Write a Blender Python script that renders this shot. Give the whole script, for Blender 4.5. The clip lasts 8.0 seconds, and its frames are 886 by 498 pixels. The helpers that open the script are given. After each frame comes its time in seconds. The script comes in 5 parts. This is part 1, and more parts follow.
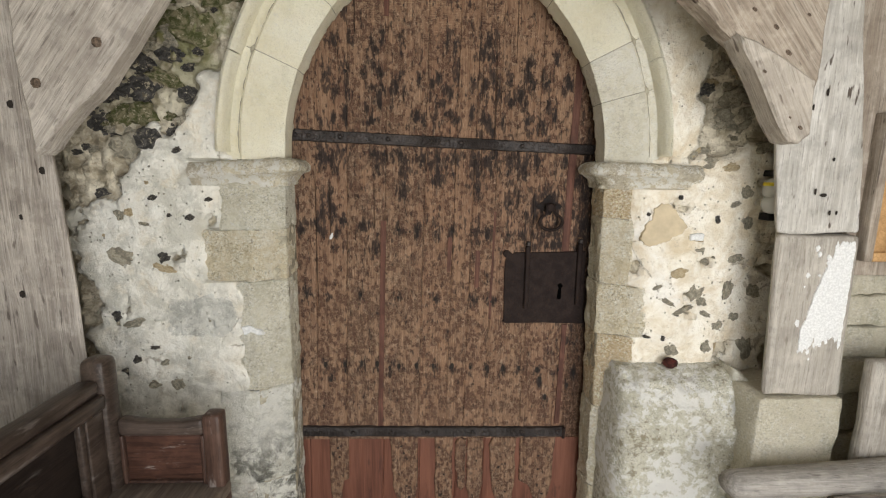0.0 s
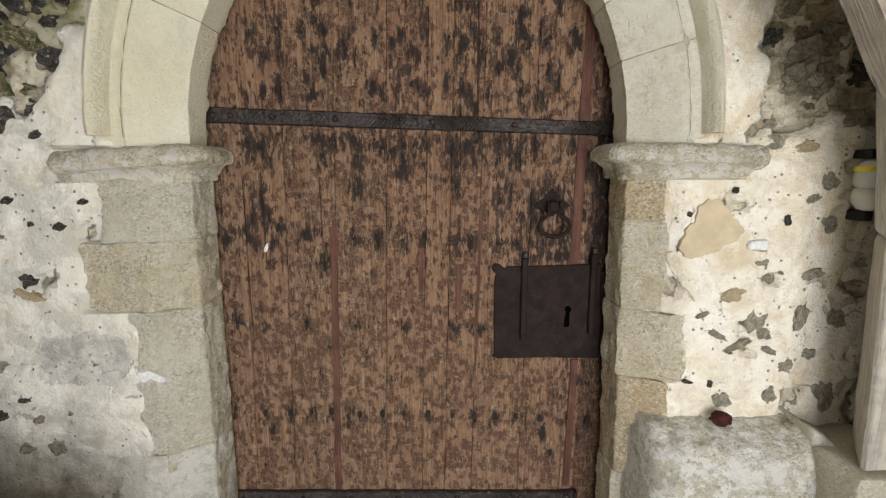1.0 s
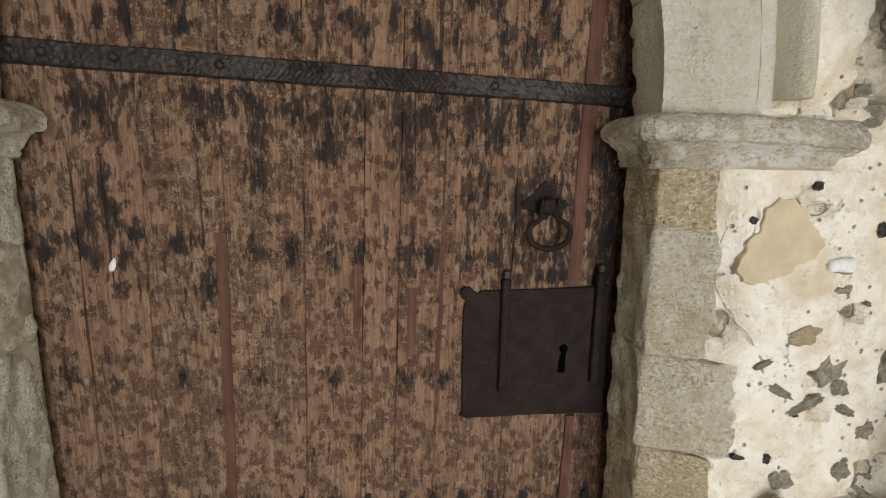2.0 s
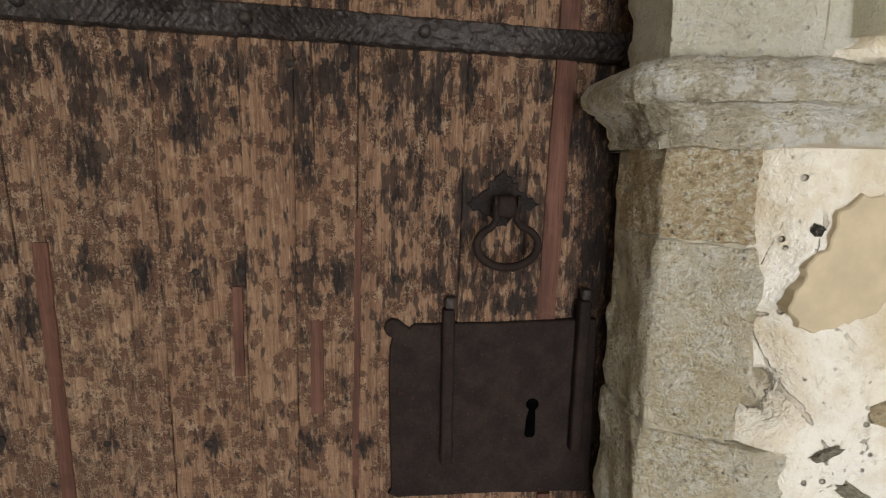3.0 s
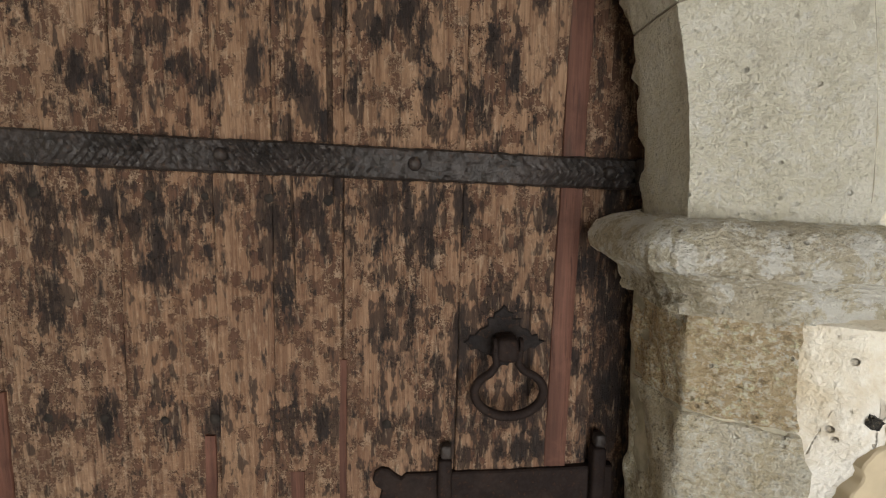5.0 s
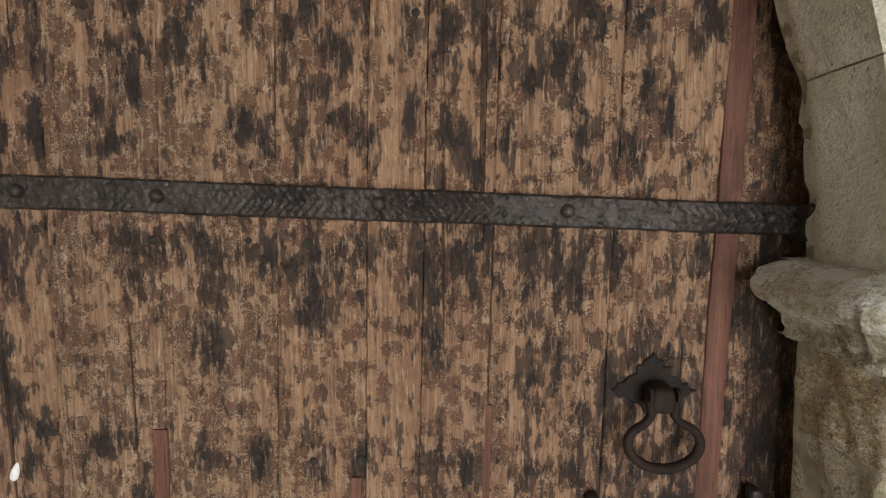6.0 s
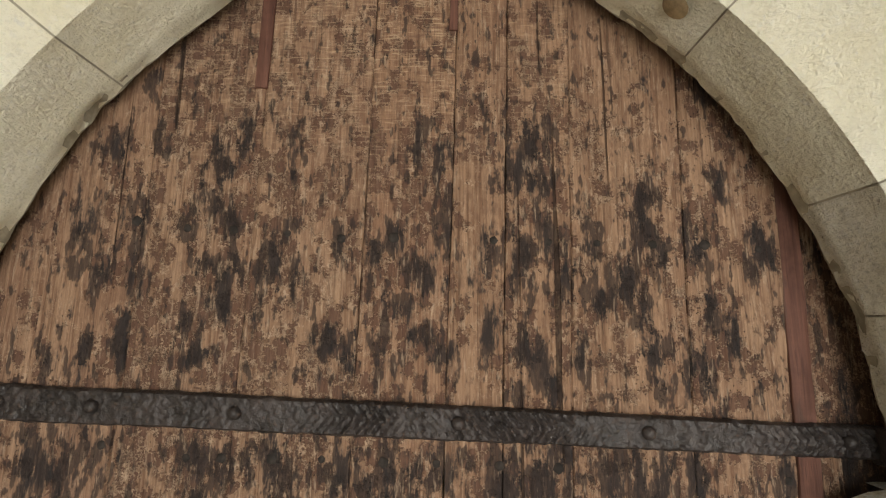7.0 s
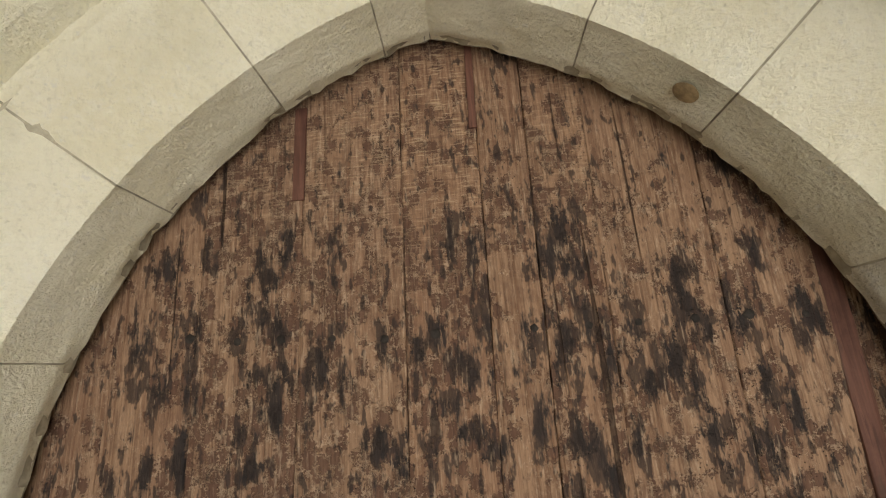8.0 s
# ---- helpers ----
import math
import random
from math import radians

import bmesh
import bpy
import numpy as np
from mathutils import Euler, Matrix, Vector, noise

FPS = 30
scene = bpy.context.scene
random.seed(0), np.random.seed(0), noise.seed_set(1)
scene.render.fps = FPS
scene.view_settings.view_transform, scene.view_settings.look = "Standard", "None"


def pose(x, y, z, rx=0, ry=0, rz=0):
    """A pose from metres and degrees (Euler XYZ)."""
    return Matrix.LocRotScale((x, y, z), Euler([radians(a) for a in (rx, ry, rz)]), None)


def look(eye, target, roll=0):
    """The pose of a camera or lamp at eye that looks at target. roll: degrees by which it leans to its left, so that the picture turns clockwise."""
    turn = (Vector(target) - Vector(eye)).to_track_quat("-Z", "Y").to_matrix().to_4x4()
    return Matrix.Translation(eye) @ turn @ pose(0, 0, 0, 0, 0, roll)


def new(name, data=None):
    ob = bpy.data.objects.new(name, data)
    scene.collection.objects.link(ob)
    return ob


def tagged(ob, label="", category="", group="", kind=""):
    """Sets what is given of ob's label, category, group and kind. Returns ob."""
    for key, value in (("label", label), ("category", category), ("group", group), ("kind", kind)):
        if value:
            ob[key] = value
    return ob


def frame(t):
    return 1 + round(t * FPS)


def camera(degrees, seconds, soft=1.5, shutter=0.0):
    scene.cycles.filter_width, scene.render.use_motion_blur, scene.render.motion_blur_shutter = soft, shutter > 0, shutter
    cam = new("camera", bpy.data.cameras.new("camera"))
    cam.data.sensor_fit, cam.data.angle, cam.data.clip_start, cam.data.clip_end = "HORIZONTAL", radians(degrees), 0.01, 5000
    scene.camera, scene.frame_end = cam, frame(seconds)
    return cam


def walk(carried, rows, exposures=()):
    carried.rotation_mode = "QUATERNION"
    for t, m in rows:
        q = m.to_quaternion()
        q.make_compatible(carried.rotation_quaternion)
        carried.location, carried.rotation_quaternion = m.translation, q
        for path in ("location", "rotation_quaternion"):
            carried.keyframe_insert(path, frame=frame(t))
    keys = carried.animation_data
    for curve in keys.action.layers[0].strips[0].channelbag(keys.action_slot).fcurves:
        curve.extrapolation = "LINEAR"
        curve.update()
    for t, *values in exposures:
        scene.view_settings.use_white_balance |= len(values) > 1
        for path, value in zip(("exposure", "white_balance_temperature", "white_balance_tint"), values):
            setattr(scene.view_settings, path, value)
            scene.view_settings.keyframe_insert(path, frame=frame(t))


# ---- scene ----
cam = camera(87.6, 8.0, soft=1.2)
PATH = [
    (0, (-0.042, -1.688, 1.459), (0.016, 0.282, 1.123), 0.6),
    (0.5, (0.032, -1.455, 1.448), (0.018, 0.52, 1.135), -0.5),
    (1, (0.089, -1.281, 1.428), (0.096, 0.691, 1.093), -0.3),
    (1.1, (0.098, -1.245, 1.426), (0.109, 0.724, 1.074), -0.2),
    (1.5, (0.092, -1.069, 1.396), (0.237, 0.895, 1.047), 0.8),
    (1.7, (0.083, -0.985, 1.403), (0.306, 0.971, 1.055), 0.9),
    (2.8, (0.229, -0.668, 1.384), (0.424, 1.29, 1.026), 0.7),
    (3, (0.266, -0.63, 1.381), (0.416, 1.333, 1.028), 0.9),
    (3.5, (0.295, -0.572, 1.392), (0.401, 1.394, 1.04), 0.5),
    (4, (0.304, -0.545, 1.428), (0.423, 1.427, 1.116), 0.1),
    (4.2, (0.306, -0.542, 1.444), (0.426, 1.432, 1.15), 0.2),
    (5.3, (0.271, -0.554, 1.535), (0.334, 1.431, 1.301), 0.5),
    (5.5, (0.244, -0.554, 1.545), (0.261, 1.431, 1.3), 0.3),
    (6, (0.155, -0.547, 1.552), (0.109, 1.444, 1.369), -0.1),
    (6.5, (0.083, -0.553, 1.597), (0.058, 1.447, 1.628), 0.8),
    (7, (0.051, -0.569, 1.668), (0.043, 1.405, 1.989), 0.4),
    (7.3, (0.045, -0.58, 1.696), (0.025, 1.367, 2.152), -0.6),
    (7.5, (0.042, -0.586, 1.71), (-0.004, 1.345, 2.228), -1.2),
    (8, (0.034, -0.595, 1.723), (-0.061, 1.332, 2.249), -4.4),
]
walk(cam, [(t, look(eye, target, roll)) for t, eye, target, roll in PATH],
     exposures=[(0.0, 0.05, 6500, 10), (1.0, 0.06, 6480, 10), (1.7, -0.06, 6500, 10), (3.0, -0.12, 6600, 10), (4.2, -0.06, 6620, 10), (5.5, 0.1, 6600, 9), (6.0, 0.36, 6560, 9), (6.5, 0.44, 6600, 9), (7.2, 0.37, 6850, 9), (8.0, 0.22, 6900, 9)])

# ---- light: overcast daylight through the open front of the porch ----
world = bpy.data.worlds.new("overcast_sky")
scene.world = world
world.use_nodes = True
wnt = world.node_tree
sky = wnt.nodes.new("ShaderNodeTexSky")
sky.sky_type, sky.sun_disc = "NISHITA", False
sky.sun_elevation, sky.sun_rotation = radians(48), radians(195)
wnt.links.new(sky.outputs[0], wnt.nodes["Background"].inputs[0])
wnt.nodes["Background"].inputs[1].default_value = 0.12
sun = new("sun", bpy.data.lights.new("sun", "SUN"))
sun.data.energy, sun.data.angle, sun.data.color = 1.0, radians(20), (1.0, 0.96, 0.9)
sun.matrix_world = look((0.8, -4.0, 5.0), (0, 0, 0))
daylight = new("porch_daylight", bpy.data.lights.new("porch_daylight", "AREA"))
daylight.data.shape, daylight.data.size, daylight.data.size_y = "RECTANGLE", 1.8, 2.3
daylight.data.energy, daylight.data.color = 82.0, (1.0, 0.985, 0.965)
daylight.matrix_world = look((0.75, -2.98, 1.16), (0.0, 0, 1.16))


# ---- materials ----
class Graph:
    """A short way to write a node material."""

    def __init__(self, name, rough=0.8, metal=0.0):
        self.m = bpy.data.materials.new(name)
        self.m.use_nodes = True
        self.t = self.m.node_tree
        self.b = self.t.nodes["Principled BSDF"]
        self.b.inputs["Roughness"].default_value = rough
        self.b.inputs["Metallic"].default_value = metal
        self.b.inputs["Specular IOR Level"].default_value = 0.3
        self.co = self.t.nodes.new("ShaderNodeTexCoord").outputs["Object"]
        self.rnd = None

    def put(self, socket, v):
        if isinstance(v, bpy.types.NodeSocket):
            self.t.links.new(v, socket)
        elif isinstance(v, tuple):
            socket.default_value = v if len(socket.default_value) == len(v) else (*v, 1)
        else:
            socket.default_value = v

    def random(self):
        if self.rnd is None:
            self.rnd = self.t.nodes.new("ShaderNodeObjectInfo").outputs["Random"]
        return self.rnd

    def vec(self, sx, sy, sz, jitter=0.0):
        n = self.t.nodes.new("ShaderNodeMapping")
        self.put(n.inputs["Vector"], self.co)
        n.inputs["Scale"].default_value = (sx, sy, sz)
        if jitter:
            c = self.t.nodes.new("ShaderNodeCombineXYZ")
            j = self.op("MULTIPLY", self.random(), jitter)
            for i in range(3):
                self.put(c.inputs[i], j)
            self.put(n.inputs["Location"], c.outputs[0])
        return n.outputs[0]

    def noise(self, vec, scale=1.0, detail=4.0, rough=0.55, warp=0.0):
        n = self.t.nodes.new("ShaderNodeTexNoise")
        self.put(n.inputs["Vector"], vec)
        for k, v in (("Scale", scale), ("Detail", detail), ("Roughness", rough), ("Distortion", warp)):
            n.inputs[k].default_value = v
        return n.outputs["Fac"]

    def cells(self, vec, scale=1.0, feature="F1", out="Distance", jitter=1.0, metric="EUCLIDEAN"):
        n = self.t.nodes.new("ShaderNodeTexVoronoi")
        n.feature = feature
        if feature != "DISTANCE_TO_EDGE":
            n.distance = metric
        self.put(n.inputs["Vector"], vec)
        n.inputs["Scale"].default_value = scale
        n.inputs["Randomness"].default_value = jitter
        return n.outputs[out]

    def step(self, fac, lo, hi, a=0.0, b=1.0):
        n = self.t.nodes.new("ShaderNodeMapRange")
        n.interpolation_type = "SMOOTHSTEP"
        self.put(n.inputs[0], fac)
        for i, v in zip((1, 2, 3, 4), (lo, hi, a, b)):
            n.inputs[i].default_value = v
        return n.outputs[0]

    def op(self, kind, a, b=0.0):
        n = self.t.nodes.new("ShaderNodeMath")
        n.operation = kind
        self.put(n.inputs[0], a)
        self.put(n.inputs[1], b)
        return n.outputs[0]

    def mix(self, fac, a, b, blend="MIX"):
        n = self.t.nodes.new("ShaderNodeMix")
        n.data_type, n.blend_type = "RGBA", blend
        self.put(n.inputs[0], fac)
        self.put(n.inputs[6], a)
        self.put(n.inputs[7], b)
        return n.outputs[2]

    def axis(self, i):
        n = self.t.nodes.new("ShaderNodeSeparateXYZ")
        self.put(n.inputs[0], self.co)
        return n.outputs[i]

    def done(self, colour, height=None, dist=0.003, strength=0.6, rough=None):
        self.put(self.b.inputs["Base Color"], colour)
        if height is not None:
            n = self.t.nodes.new("ShaderNodeBump")
            n.inputs["Strength"].default_value, n.inputs["Distance"].default_value = strength, dist
            self.put(n.inputs["Height"], height)
            self.t.links.new(n.outputs[0], self.b.inputs["Normal"])
        if rough is not None:
            self.put(self.b.inputs["Roughness"], rough)
        return self.m


def make_door_wood(name="old_door_oak", kept_shaded=0.0):
    """Old oak: pale worn fibres, blocky flakes of a brown finish, black lens-shaped stains round the nails."""
    g = Graph(name, 0.8)
    g.b.inputs["Specular IOR Level"].default_value = 0.2

    def held(key):
        n = g.t.nodes.new("ShaderNodeAttribute")
        n.attribute_name = key
        return n.outputs["Fac"]

    stain, finish, hatch = held("stain"), held("finish"), held("hatch")
    fine = g.noise(g.vec(420, 60, 14, 7), 1, 4, 0.65)
    grain = g.noise(g.vec(120, 30, 3.6, 7), 1, 5, 0.66, 0.4)
    mottle = g.noise(g.vec(130, 30, 55, 7), 1, 5, 0.7)
    broad = g.noise(g.vec(9, 5, 2.0, 3), 1, 3, 0.5)
    zone = g.noise(g.vec(14, 6, 9, 11), 1, 4, 0.62)
    tint = g.mix(g.random(), (0.285, 0.166, 0.101), (0.305, 0.196, 0.126))
    col = g.mix(g.step(grain, 0.3, 0.66), (0.135, 0.072, 0.044), tint)
    col = g.mix(g.step(broad, 0.36, 0.68, 0, 0.5), col, (0.2, 0.108, 0.07))
    col = g.mix(g.step(fine, 0.42, 0.64, 0, 0.5), col, (0.39, 0.255, 0.165))
    col = g.mix(g.step(mottle, 0.5, 0.6, 0, 0.4), col, (0.125, 0.068, 0.045))
    # blocks of the old brown finish with pale broken rims
    wob = g.t.nodes.new("ShaderNodeVectorMath")
    wob.operation = "ADD"
    wn = g.t.nodes.new("ShaderNodeTexNoise")
    g.put(wn.inputs["Vector"], g.vec(60, 40, 60, 3))
    wn.inputs["Detail"].default_value = 3
    wv = g.t.nodes.new("ShaderNodeVectorMath")
    wv.operation = "SCALE"
    g.put(wv.inputs[0], wn.outputs["Color"])
    wv.inputs["Scale"].default_value = 1.2
    g.put(wob.inputs[0], g.vec(70, 40, 50, 3))
    g.put(wob.inputs[1], wv.outputs[0])
    cell = wob.outputs[0]
    tone = g.cells(cell, 1.0, "F1", "Color", 0.9, "CHEBYCHEV")
    near, far = (g.cells(cell, 1.0, f, "Distance", 0.9, "CHEBYCHEV") for f in ("F1", "F2"))
    rim = g.op("SUBTRACT", far, near)
    bits = g.noise(g.vec(75, 30, 95, 5), 1, 4, 0.65)
    where = g.op("ADD", g.op("MULTIPLY", tone, 0.75), g.op("ADD", g.op("MULTIPLY", zone, 0.75), g.op("MULTIPLY", bits, 0.3)))
    where = g.op("ADD", where, g.op("MULTIPLY", finish, 0.34))
    # above 0: more dark finish remains, and jamb shade is darkened into its colours
    patch = g.op("MULTIPLY", g.step(g.op("ADD", where, kept_shaded), 1.02, 1.07), g.step(rim, 0.03, 0.13, 0.1, 1))
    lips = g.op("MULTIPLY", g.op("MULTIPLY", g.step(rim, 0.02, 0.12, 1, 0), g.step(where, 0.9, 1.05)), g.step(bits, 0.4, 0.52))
    col = g.mix(g.op("MULTIPLY", patch, 0.78), col, (0.092, 0.046, 0.033) if kept_shaded == 0 else (0.05, 0.026, 0.018))
    col = g.mix(g.op("MULTIPLY", lips, 0.7 if kept_shaded == 0 else 0.25), col, (0.43, 0.31, 0.215))
    # short cross cuts left by the plane
    cuts = g.noise(g.vec(34, 20, 300, 9), 1, 3, 0.6)
    col = g.mix(g.op("MULTIPLY", hatch, g.step(cuts, 0.55, 0.64, 0, 0.7)), col, (0.46, 0.33, 0.215))
    col = g.mix(g.op("MULTIPLY", hatch, g.step(cuts, 0.36, 0.45, 0.6, 0)), col, (0.13, 0.07, 0.048))
    # black stains that run with the grain; the mask also holds painted jamb shade
    lens = g.noise(g.vec(52, 20, 15, 17), 1, 3.0, 0.55, 0.2)
    ragged = g.noise(g.vec(260, 30, 70, 2), 1, 4, 0.68)
    chips = g.op("MULTIPLY", g.op("SUBTRACT", tone, 0.5), 0.2)
    body = g.op("ADD", g.op("MULTIPLY", g.op("SUBTRACT", lens, 0.5), 1.5), g.op("ADD", g.op("MULTIPLY", g.op("SUBTRACT", ragged, 0.5), 1.0), chips))
    body = g.op("ADD", body, g.op("MULTIPLY", stain, 0.36))
    veil = g.step(body, 0.12, 0.38, 0, 0.6)
    core = g.step(body, 0.27, 0.47, 0, 0.86)
    col = g.mix(veil, col, (0.062, 0.045, 0.037))
    col = g.mix(core, col, (0.017, 0.0165, 0.018))
    small = g.noise(g.vec(88, 30, 32, 23), 1, 3, 0.55)
    specks = g.step(g.op("ADD", small, g.op("MULTIPLY", stain, 0.18)), 0.585, 0.65)
    col = g.mix(g.op("MULTIPLY", specks, 0.8), col, (0.036, 0.026, 0.023))
    pale = g.noise(g.vec(210, 30, 34, 29), 1, 4, 0.65)
    col = g.mix(g.op("MULTIPLY", g.step(pale, 0.56, 0.7, 0, 0.5), g.op("SUBTRACT", 1.0, core)), col, (0.47, 0.345, 0.24))
    hairs = g.noise(g.vec(230, 30, 5, 13), 1, 3, 0.6)
    col = g.mix(g.step(hairs, 0.6, 0.69, 0, 0.5), col, (0.06, 0.034, 0.024))
    # long cracks and worm holes
    crack = g.noise(g.vec(75, 20, 1.1, 31), 1, 2, 0.5)
    split = g.step(crack, 0.71, 0.735)
    col = g.mix(g.op("MULTIPLY", split, 0.8), col, (0.03, 0.018, 0.013))
    worm = g.cells(g.vec(170, 100, 170, 5), 1.0)
    holes = g.op("MULTIPLY", g.step(worm, 0.1, 0.17, 1, 0), g.step(zone, 0.5, 0.6))
    col = g.mix(holes, col, (0.012, 0.009, 0.008))
    height = g.op("ADD", g.op("MULTIPLY", grain, 0.9), g.op("ADD", g.op("MULTIPLY", fine, 0.55), g.op("ADD", g.op("MULTIPLY", patch, 0.35), g.op("MULTIPLY", mottle, 0.5))))
    height = g.op("SUBTRACT", height, g.op("ADD", g.op("MULTIPLY", holes, 0.5), g.op("MULTIPLY", split, 0.8)))
    return g.done(col, height, 0.0045, 1.0)


def make_red_wood():
    g = Graph("red_brown_repair_wood", 0.55)
    fine = g.noise(g.vec(200, 60, 6, 5), 1, 5, 0.6)
    broad = g.noise(g.vec(14, 8, 2, 5), 1, 4, 0.6, 0.5)
    col = g.mix(g.step(broad, 0.3, 0.7), (0.1, 0.038, 0.025), (0.19, 0.078, 0.05))
    col = g.mix(g.step(fine, 0.4, 0.75, 0, 0.4), col, (0.28, 0.125, 0.08))
    col = g.mix(g.step(g.noise(g.vec(30, 9, 9, 9), 1, 3, 0.6), 0.6, 0.75, 0, 0.6), col, (0.06, 0.026, 0.02))
    return g.done(col, fine, 0.001, 0.5)


def make_iron(name, a, b, rough, hammer=0.0015, gloss=0.2):
    g = Graph(name, rough, 0.2)
    g.b.inputs["Specular IOR Level"].default_value = gloss
    n1 = g.noise(g.vec(28, 28, 28, 3), 1, 5, 0.6)
    n2 = g.noise(g.vec(160, 160, 160, 3), 1, 4, 0.6)
    col = g.mix(g.step(n1, 0.35, 0.7), a, b)
    col = g.mix(g.step(n2, 0.56, 0.75, 0, 0.5), col, (0.1, 0.055, 0.035))
    return g.done(col, g.op("ADD", n1, g.op("MULTIPLY", n2, 0.7)), hammer, 0.8, g.step(n2, 0.3, 0.7, rough - 0.1, rough + 0.2))


def make_stone(name, a, b, stain, lichen, green=0.25, brown=0.0, speckle=0.5, blotch=0.0, damp=0.0):
    """Weathered ashlar: tone by block, tooling grain, lichen freckles, rusty and green stains."""
    g = Graph(name, 0.9)
    tone = g.noise(g.vec(7, 7, 7, 9), 1, 5, 0.62)
    mott = g.noise(g.vec(42, 42, 42, 9), 1, 8, 0.72)
    grit = g.noise(g.vec(260, 260, 260, 0), 1, 4, 0.7)
    drag = g.noise(g.vec(150, 150, 45, 4), 1, 5, 0.7)
    col = g.mix(g.step(tone, 0.32, 0.68), a, b)
    col = g.mix(g.step(mott, 0.4, 0.66, 0, 0.65), col, stain)
    col = g.mix(g.step(tone, 0.36, 0.66, 0.0, brown), col, (0.3, 0.215, 0.125))
    col = g.mix(g.step(g.noise(g.vec(10, 10, 5, 4), 1, 6, 0.68), 0.5, 0.72, 0, green * 1.6), col, (0.3, 0.3, 0.19))
    col = g.mix(g.step(drag, 0.52, 0.7, 0, 0.2), col, tuple(0.6 * c for c in a))
    spots = g.noise(g.vec(70, 70, 70, 2), 1, 5, 0.65)
    col = g.mix(g.step(spots, 0.62, 0.68, 0, lichen), col, (0.74, 0.72, 0.65))
    pit = g.cells(g.vec(95, 95, 95, 6), 1.0)
    pits = g.op("MULTIPLY", g.op("MULTIPLY", g.step(pit, 0.1, 0.24, 1, 0), g.step(mott, 0.48, 0.58)), min(1.0, speckle * 1.4))
    col = g.mix(g.op("MULTIPLY", pits, 0.5), col, (0.18, 0.155, 0.115))
    speck = g.noise(g.vec(105, 105, 120, 8), 1, 7, 0.75)
    worn = g.op("MULTIPLY", g.step(g.noise(g.vec(16, 16, 16, 6), 1, 4, 0.6), 0.34, 0.62, 0.25, 1.0), speckle)
    col = g.mix(g.op("MULTIPLY", worn, g.step(speck, 0.34, 0.46, 0.3, 0)), col, tuple(0.5 * c for c in a))
    col = g.mix(g.op("MULTIPLY", worn, g.step(speck, 0.5, 0.64, 0, 0.9)), col, tuple(min(0.85, 1.4 * c) for c in b))
    fleck = g.noise(g.vec(62, 62, 110, 3), 1, 4, 0.7)
    col = g.mix(g.op("MULTIPLY", worn, g.step(fleck, 0.34, 0.42, 0.4, 0)), col, tuple(0.45 * c for c in a))
    col = g.mix(g.op("MULTIPLY", worn, g.step(fleck, 0.55, 0.62, 0, 0.8)), col, (0.84, 0.81, 0.71))
    grain = g.noise(g.vec(140, 140, 190, 1), 1, 4, 0.7)
    rasp = g.op("MULTIPLY", worn, g.step(mott, 0.3, 0.6, 0.5, 1.0))
    col = g.mix(g.op("MULTIPLY", rasp, g.step(grain, 0.37, 0.45, 0.75, 0)), col, tuple(0.38 * c for c in a))
    col = g.mix(g.op("MULTIPLY", rasp, g.step(grain, 0.52, 0.6, 0, 0.8)), col, (0.9, 0.87, 0.77))
    if blotch:
        crust = g.noise(g.vec(34, 34, 34, 5), 1, 7, 0.72, 0.2)
        colony = g.noise(g.vec(5, 5, 5, 8), 1, 3, 0.5)
        crust = g.op("ADD", crust, g.op("MULTIPLY", g.op("SUBTRACT", colony, 0.5), 0.5))
        col = g.mix(g.step(crust, 0.505, 0.53, 0, blotch), col, (0.91, 0.9, 0.85))
        col = g.mix(g.step(crust, 0.34, 0.42, 0.75 * blotch, 0), col, (0.27, 0.22, 0.13))
    if damp:
        low = g.step(g.op("ADD", g.axis(2), g.op("MULTIPLY", mott, 0.35)), 0.5, 0.85, 1, 0)
        growth = g.op("MULTIPLY", low, g.step(g.noise(g.vec(11, 11, 11), 1, 6, 0.72, 0.4), 0.44, 0.56))
        col = g.mix(g.op("MULTIPLY", growth, 0.9 * damp), col, (0.07, 0.068, 0.055))
    col = g.mix(g.step(grit, 0.5, 0.7, 0, 0.25), col, (0.72, 0.68, 0.58))
    h = g.op("ADD", g.op("MULTIPLY", mott, 1.0), g.op("ADD", g.op("MULTIPLY", grit, 0.35), g.op("ADD", g.op("MULTIPLY", g.op("ADD", fleck, grain), 0.6), g.op("MULTIPLY", speck, 0.4))))
    h = g.op("SUBTRACT", h, g.op("MULTIPLY", pits, 0.5))
    return g.done(col, h, 0.006 + 0.006 * min(1.0, speckle), 1.0)


